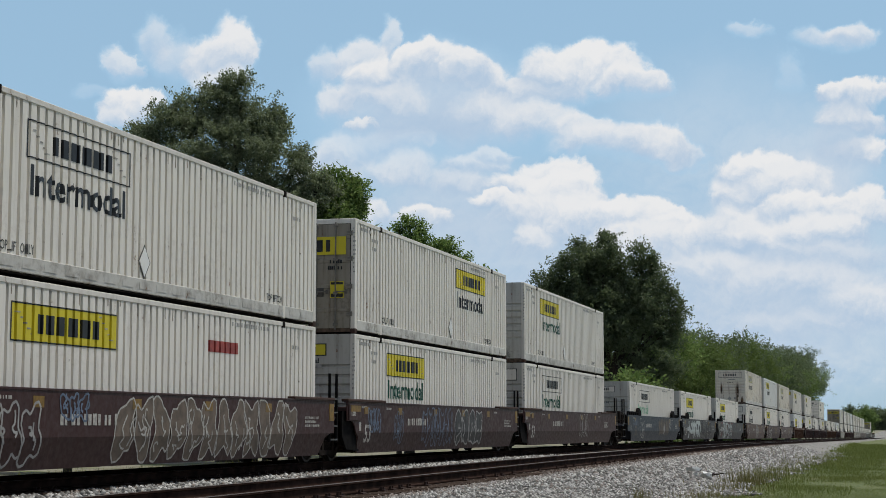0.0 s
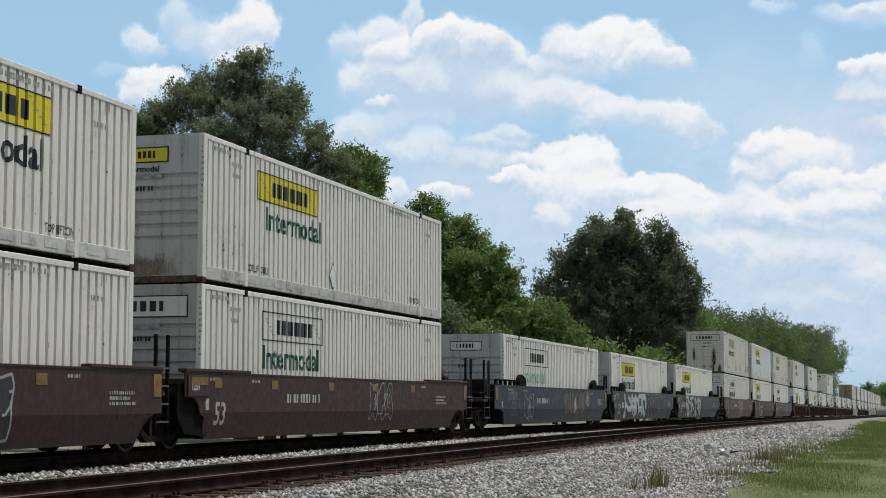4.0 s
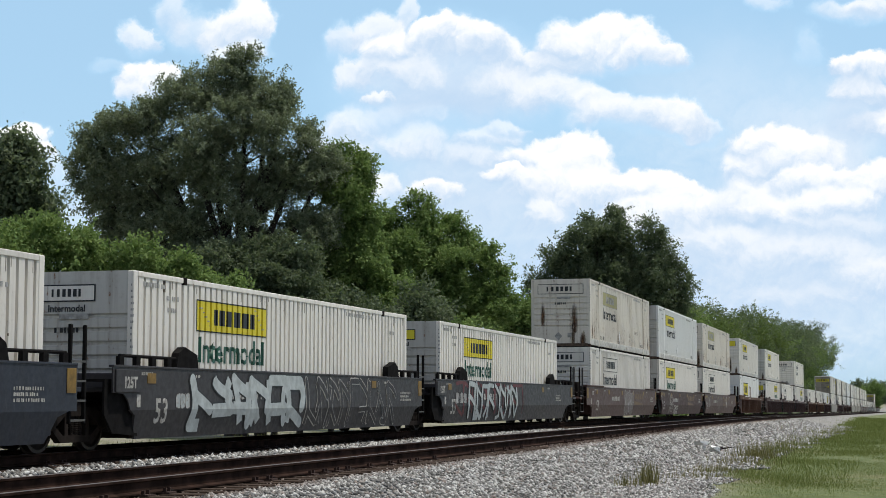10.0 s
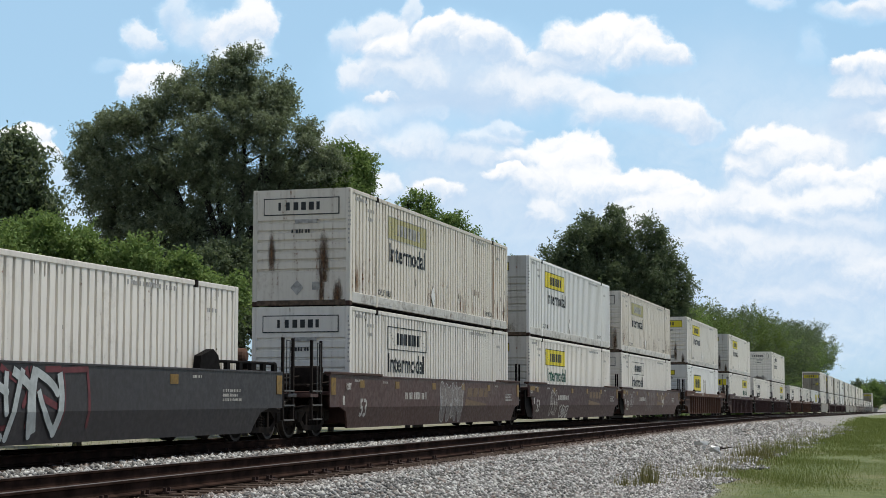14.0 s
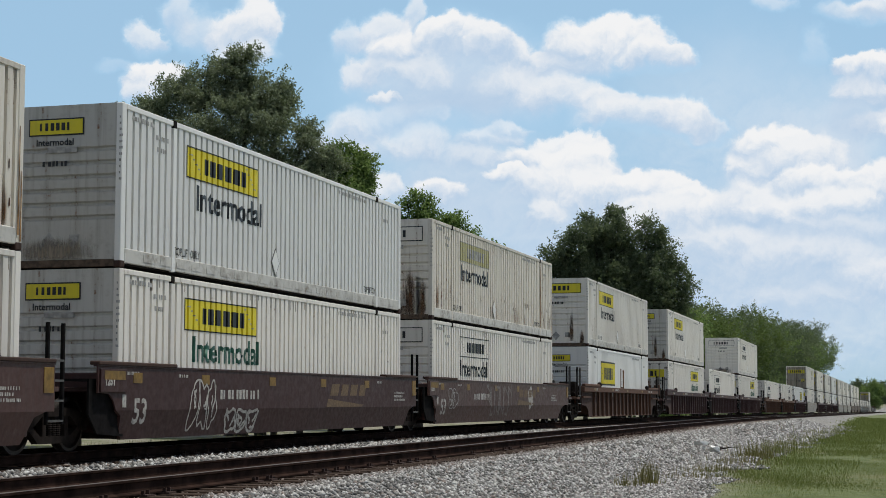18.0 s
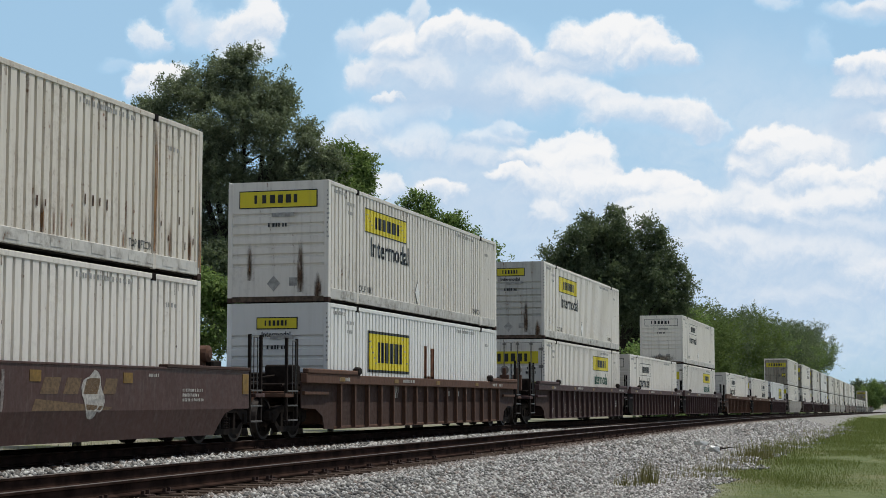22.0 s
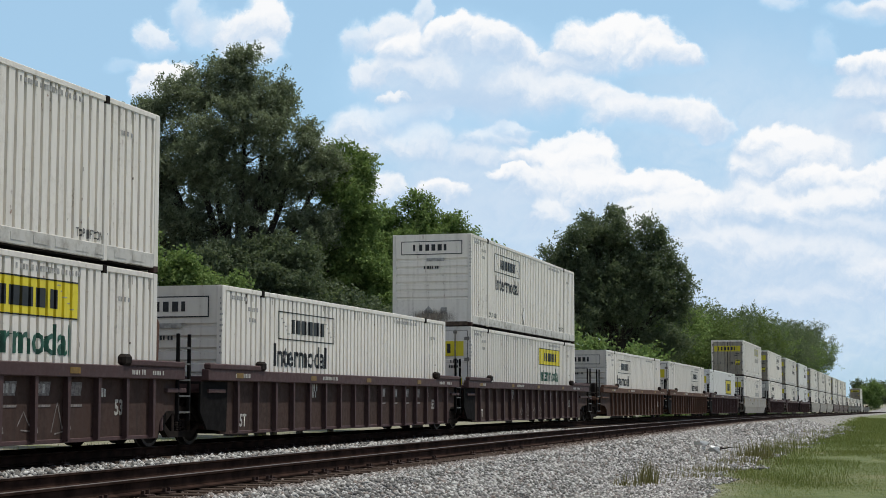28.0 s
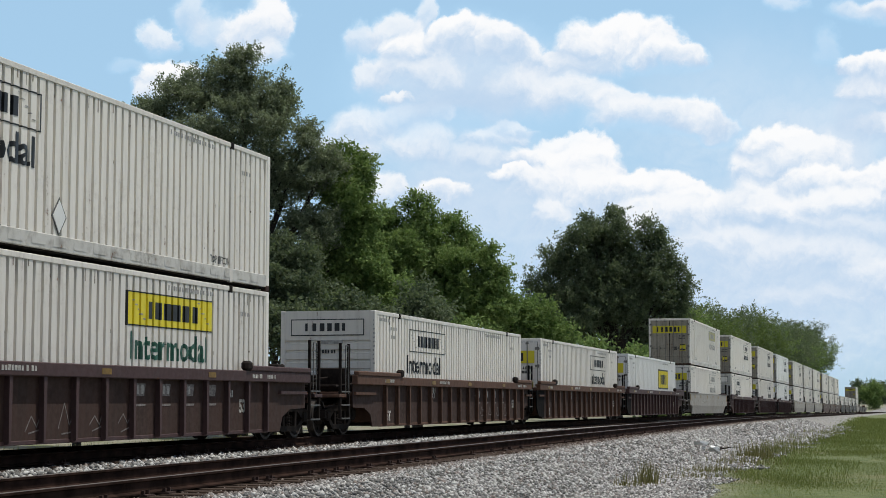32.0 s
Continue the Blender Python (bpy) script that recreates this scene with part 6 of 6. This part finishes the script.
            part("lettering", shared(("mark", text, x, z, mat, "r"), word), w, "painted figures", m=pose(0, -1.396, 0))
    return w


def spray(w, key, x0, x1, z0, z1, fill, line, n, wild=0.5, thin=0.02, label="spray-painted graffiti", layer=0):
    scrawl(w, key, x0, x1, z0, z1, fill, line, n, wild, thin, label, layer)


# ---- the train ----
M53 = (("53", 0.62, -7.9, 0.46, "stencil"), ("125T", 0.20, -9.0, 1.12, "stencil"))
G53 = (("53", 0.66, -7.75, 0.46, "tan"),)
T53 = (("125T", 0.26, -8.85, 1.08, "stencil"), ("53", 0.62, -7.6, 0.46, "stencil"))
R53 = (("53", 0.36, 6.3, 0.62, "stencil"), ("125T", 0.34, -7.7, 0.34, "stencil"))
U, L = True, False
# where the load's front end stands at the 16th second; kind, colour, coupler in front, behind; stencils; containers
CONSIST = [
    (-101.2, "smooth", "maroon", 1, 0, M53, [(L, "ivory", "y", "", False, "tag early"), (U, "ivory", "w", "ink", False, "")]),
    (-82.2, "smooth", "maroon", 0, 0, M53, [(L, "ivory", "y", "green", False, "early"), (U, "ivory", "y", "ink", True, "")]),
    (-63.2, "smooth", "maroon", 0, 1, M53, [(L, "ivory", "w", "green", False, ""), (U, "ivory", "y", "green", False, "")]),
    (-39.8, "finned", "slate", 1, 0, G53, [(L, "ivory", "w", "palegreen", False, "early")]),
    (-20.53, "finned", "charcoal", 0, 0, T53, [(L, "ivory", "y", "green", False, "pale early")]),
    (-1.1, "finned", "charcoal", 0, 1, T53, [(L, "ivory", "y", "green", False, "early")]),
    (21.95, "smooth", "brown", 1, 0, M53, [(L, "ivory", "w", "ink", False, "wide"), (U, "grimy", "f", "ink", False, "wide pale rust")]),
    (41.4, "smooth", "maroon", 0, 0, M53, [(L, "ivory", "y", "green", False, ""), (U, "white", "y", "ink", False, "")]),
    (60.6, "smooth", "brown", 0, 1, M53, [(L, "ivory", "w", "ink", False, "wide"), (U, "grimy", "f", "ink", False, "wide pale rust low")]),
    (83.95, "ribbed", "rust", 1, 1, (), [(L, "white", "b", "", False, "patch"), (U, "ivory", "y", "ink", False, "wide rust")]),
    (107.45, "ribbed", "plum", 1, 0, R53, [(L, "ivory", "y", "green", True, ""), (U, "ivory", "y", "ink", False, "rust")]),
    (126.55, "ribbed", "plum", 0, 0, R53, [(L, "ivory", "w", "ink", False, "wide early")]),
    (145.65, "ribbed", "plum", 0, 1, R53, [(L, "ivory", "y", "green", True, ""), (U, "ivory", "w", "ink", False, "wide")]),
    (169.0, "ribbed", "rust", 1, 0, R53, [(L, "ivory", "w", "ink", False, "wide early")]),
    (188.4, "ribbed", "rust", 0, 0, R53, [(L, "ivory", "w", "ink", True, "")]),
    (207.7, "ribbed", "plum", 0, 1, R53, [(L, "white", "b", "", True, "")]),
    (230.7, "smooth", "grey", 1, 1, (), [(L, "ivory", "g", "greyink", True, ""), (U, "ivory", "f", "greyink", True, "")]),
    (254.3, "ribbed", "plum", 1, 1, R53, [(L, "ivory", "w", "ink", False, ""), (U, "ivory", "w", "ink", True, "")]),
    (276.5, "ribbed", "plum", 1, 0, R53, [(L, "ivory", "w", "ink", True, ""), (U, "ivory", "w", "ink", True, "")]),
    (297.0, "ribbed", "plum", 0, 1, R53, [(L, "white", "w", "ink", True, ""), (U, "white", "w", "ink", True, "")]),
    (320.6, "smooth", "grey", 1, 0, (), [(L, "ivory", "w", "ink", True, ""), (U, "ivory", "w", "ink", True, "")]),
    (340.0, "smooth", "grey", 0, 0, (), [(L, "ivory", "w", "ink", True, ""), (U, "ivory", "w", "ink", True, "")]),
    (359.4, "smooth", "grey", 0, 1, (), [(L, "ivory", "w", "ink", True, ""), (U, "ivory", "w", "ink", True, "")]),
    (382.8, "smooth", "brown", 1, 0, (), [(L, "ivory", "w", "ink", True, ""), (U, "ivory", "w", "ink", True, "")]),
    (402.2, "smooth", "brown", 0, 0, (), [(L, "ivory", "w", "ink", True, ""), (U, "ivory", "w", "ink", True, "")]),
    (421.6, "smooth", "brown", 0, 1, (), [(L, "ivory", "w", "ink", True, ""), (U, "ivory", "w", "ink", True, "")]),
    (445.0, "smooth", "charcoal", 1, 0, (), [(L, "ivory", "w", "ink", True, "")]),
    (464.4, "smooth", "charcoal", 0, 0, (), [(L, "ivory", "w", "ink", True, "")]),
    (483.8, "smooth", "charcoal", 0, 1, (), [(L, "ivory", "w", "ink", True, "")]),
    (507.2, "smooth", "charcoal", 1, 1, (), [(L, "ivory", "w", "ink", True, "")]),
    (530.6, "smooth", "grey", 1, 1, (), [(L, "ivory", "w", "ink", True, ""), (U, "ivory", "w", "ink", True, "")]),
    (554.0, "smooth", "charcoal", 1, 0, (), []),
    (573.4, "smooth", "charcoal", 0, 0, (), []),
    (592.8, "smooth", "charcoal", 0, 1, (), []),
]
TRAIN = []
for at, kind, colour, front, rear, marks, loads in CONSIST:
    spot = {"at": at + LONG / 2, "boxes": [], "wheels": []}
    spot["wagon"] = wagon(kind, colour, front, rear, spot, marks)
    for upper, mat, sign, word, rev, extras in loads:
        container(spot, upper, mat, sign, word, rev, extras)
    TRAIN.append(spot)

g = [u["wagon"] for u in TRAIN]
H = LONG / 2
spray(g[0], 1, 0.3 - H, 3.3 - H, 0.24, 1.25, None, "chalk", 5, 0.8, 0.022, "white scribbled graffiti")
spray(g[0], 21, 3.9 - H, 4.8 - H, 0.95, 1.4, None, "teal", 3, 0.9, 0.02, "pale blue scribbled tag")
spray(g[0], 2, 5.8 - H, 14.4 - H, 0.22, 1.40, "tan", "stencil", 12, 0.9, 0.018, "white wildstyle graffiti")
spray(g[1], 3, 0.5 - H, 1.5 - H, 0.7, 1.3, None, "teal", 4, 0.9, 0.018, "pale blue scribbled tag")
spray(g[1], 22, 2.7 - H, 3.5 - H, 0.4, 1.25, None, "teal", 3, 0.9, 0.014, "pale blue scribbled tag")
spray(g[1], 4, 5.3 - H, 8.4 - H, 0.3, 1.38, None, "teal", 7, 0.9, 0.016, "pale blue scribbled tag")
spray(g[1], 5, 8.7 - H, 12.0 - H, 0.25, 1.40, "charcoal", "chalk", 4, 0.4, 0.024, "tall white outlined graffiti")
spray(g[2], 6, 9.3 - H, 11.1 - H, 0.45, 1.38, None, "chalk", 3, 0.8, 0.016, "white scribbled tag")
spray(g[3], 23, -0.3 - H, 1.0 - H, 1.0, 1.25, None, "teal", 5, 0.7, 0.014, "pale scribbled tag")
spray(g[3], 8, 2.1 - H, 3.4 - H, 0.3, 1.2, None, "stencil", 2, 0.9, 0.014, "pale scribbled tag")
spray(g[3], 7, 8.4 - H, 12.3 - H, 0.42, 1.40, "tan", "charcoal", 6, 0.6, 0.018, "faded tan bubble graffiti")
spray(g[3], 24, 10.2 - H, 10.6 - H, 0.5, 1.1, "chalk", "chalk", 1, 0.7, 0.01, "white drip of paint", 1)
spray(g[3], 9, 12.45 - H, 13.2 - H, 0.8, 1.35, None, "chalk", 2, 0.9, 0.018, "white scribbled tag")
block_tag(g[4], 10, 1.95 - H, 7.8 - H, 0.40, 1.26, "ink", 6, 0.165, "black outline of large block graffiti")
block_tag(g[4], 10, 1.95 - H, 7.8 - H, 0.40, 1.26, "silver", 6, 0.13, "large silver block graffiti outlined in black", 1)
spray(g[4], 25, 1.35 - H, 1.95 - H, 0.7, 1.0, "silver", "stencil", 3, 0.2, 0.008, "splashes of pale spray paint")
block_tag(g[4], 11, 8.0 - H, 14.6 - H, 0.32, 1.30, "stencil", 9, 0.088, "white outlines of wildstyle graffiti")
block_tag(g[4], 11, 8.0 - H, 14.6 - H, 0.32, 1.30, "charcoal", 9, 0.06, "dark wildstyle graffiti with white edges", 1)
spray(g[5], 13, 0.95 - H, 2.2 - H, 0.72, 1.12, "chalk", "charcoal", 3, 0.3, 0.012, "pale block tag", 1)
block_tag(g[5], 26, 0.9 - H, 9.6 - H, 0.45, 1.38, "blush", 9, 0.05, "dull red spray-painted strokes")
block_tag(g[5], 29, 2.45 - H, 8.6 - H, 0.32, 1.34, "silver", 8, 0.075, "pale angular graffiti in broad strokes", 2)
block_tag(g[5], 29, 2.45 - H, 8.6 - H, 0.32, 1.34, "ink", 8, 0.10, "black edge of angular graffiti", 1)
spray(g[6], 14, 7.2 - H, 9.7 - H, 0.22, 1.40, "wornwhite", "chalk", 4, 0.6, 0.016, "white looping graffiti")
spray(g[7], 15, 2.5 - H, 3.7 - H, 0.30, 1.25, None, "stencil", 3, 0.8, 0.02, "worn pale graffiti")
spray(g[7], 27, 4.2 - H, 5.8 - H, 0.22, 0.7, None, "stencil", 3, 0.5, 0.03, "worn pale graffiti")
spray(g[8], 28, 0.95 - H, 2.0 - H, 0.62, 1.2, None, "chalk", 2, 0.9, 0.016, "white scribbled tag")
block_tag(g[8], 16, 5.4 - H, 8.8 - H, 0.4, 1.3, "wornwhite", 6, 0.04, "faded white graffiti")
spray(g[8], 17, 11.2 - H, 11.9 - H, 0.55, 1.36, "stencil", "stencil", 1, 0.6, 0.014, "faded white drip of paint")
for i, x in ((6, 9.9 - H), (7, 9.9 - H), (8, 9.6 - H)):
    brand = shared(("goldbars",), lambda: Shape().slab([(0.1, 0.2), (0.0, 0.0), (2.1, 0.0), (2.2, 0.05)], -0.003, 0.0).slab([(0.2, 0.28), (0.32, 0.56), (0.75, 0.56), (0.65, 0.28)], -0.003, 0.0)
                   .slab([(0.8, 0.28), (0.92, 0.56), (1.3, 0.56), (1.2, 0.28)], -0.003, 0.0).slab([(1.35, 0.28), (1.45, 0.56), (1.85, 0.56), (1.75, 0.28)], -0.003, 0.0)
                   .slab([(1.9, 0.28), (2.0, 0.56), (2.35, 0.56), (2.27, 0.28)], -0.003, 0.0).mesh("emblem", M["gold"]))
    part("emblem", brand, g[i], "worn gold block emblem", m=pose(x, -PLATE_Y - 0.001, 0.70) @ Matrix.Diagonal((1.2, 1, 0.95, 1)))


for i, first in ((10, 9.6), (10, 3.4), (12, 6.5), (13, 10.6)):
    rng = random.Random(i * 7 + int(first))
    for k in range(4):
        s = Shape()
        x = first - H + 0.43 + 1.02 * k - 0.51
        at = (x - 0.30, rng.uniform(0.35, 0.5))
        for to in ((x - 0.12, rng.uniform(0.6, 0.85)), (x + 0.05, rng.uniform(0.35, 0.5)), (x + 0.2, rng.uniform(0.6, 0.8)), (x + 0.32, rng.uniform(0.32, 0.5)), (x - 0.2, rng.uniform(0.32, 0.42))):
            ribbon(s, at, to, 0.012)
            at = to
        part("spray_line", s.mesh("spray_line", M["wornwhite"], fix=False), g[i], "thin pale scrawled lines between the ribs", m=pose(0, -1.392, 0))


def gone(t):
    """How far the train has rolled since the 16th second, in metres."""
    q = t - 16
    return 7.8811 * q + 0.0167255 * q * q - 0.00023962 * q ** 3


def on_line(x, lift):
    z = (grade(x - 6) + grade(x + 6)) / 2
    turn = math.degrees(math.atan((grade(x - 6) - grade(x + 6)) / 12))
    return pose(x, FAR_TRACK, z, 0, turn, 0) @ Matrix.Translation((0, 0, lift))


def motions():
    for k, spot in enumerate(TRAIN):
        times = range(0, 33, 1 if k < 20 else 4)
        walk(spot["wagon"], [(t, on_line(spot["at"] - gone(t), 0.0)) for t in times])
        for box, lift in spot["boxes"]:
            walk(box, [(t, on_line(spot["at"] - gone(t), lift)) for t in times])
        if k < 16:
            for wheel, dx in spot["wheels"]:
                walk(wheel, [(i / 15, pose(dx, 0, WHEEL, 0, math.degrees(-gone(i / 15) / WHEEL), 0)) for i in range(481)])
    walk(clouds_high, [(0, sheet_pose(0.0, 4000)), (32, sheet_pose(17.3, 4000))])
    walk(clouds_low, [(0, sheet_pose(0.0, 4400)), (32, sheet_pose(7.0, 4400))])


motions()
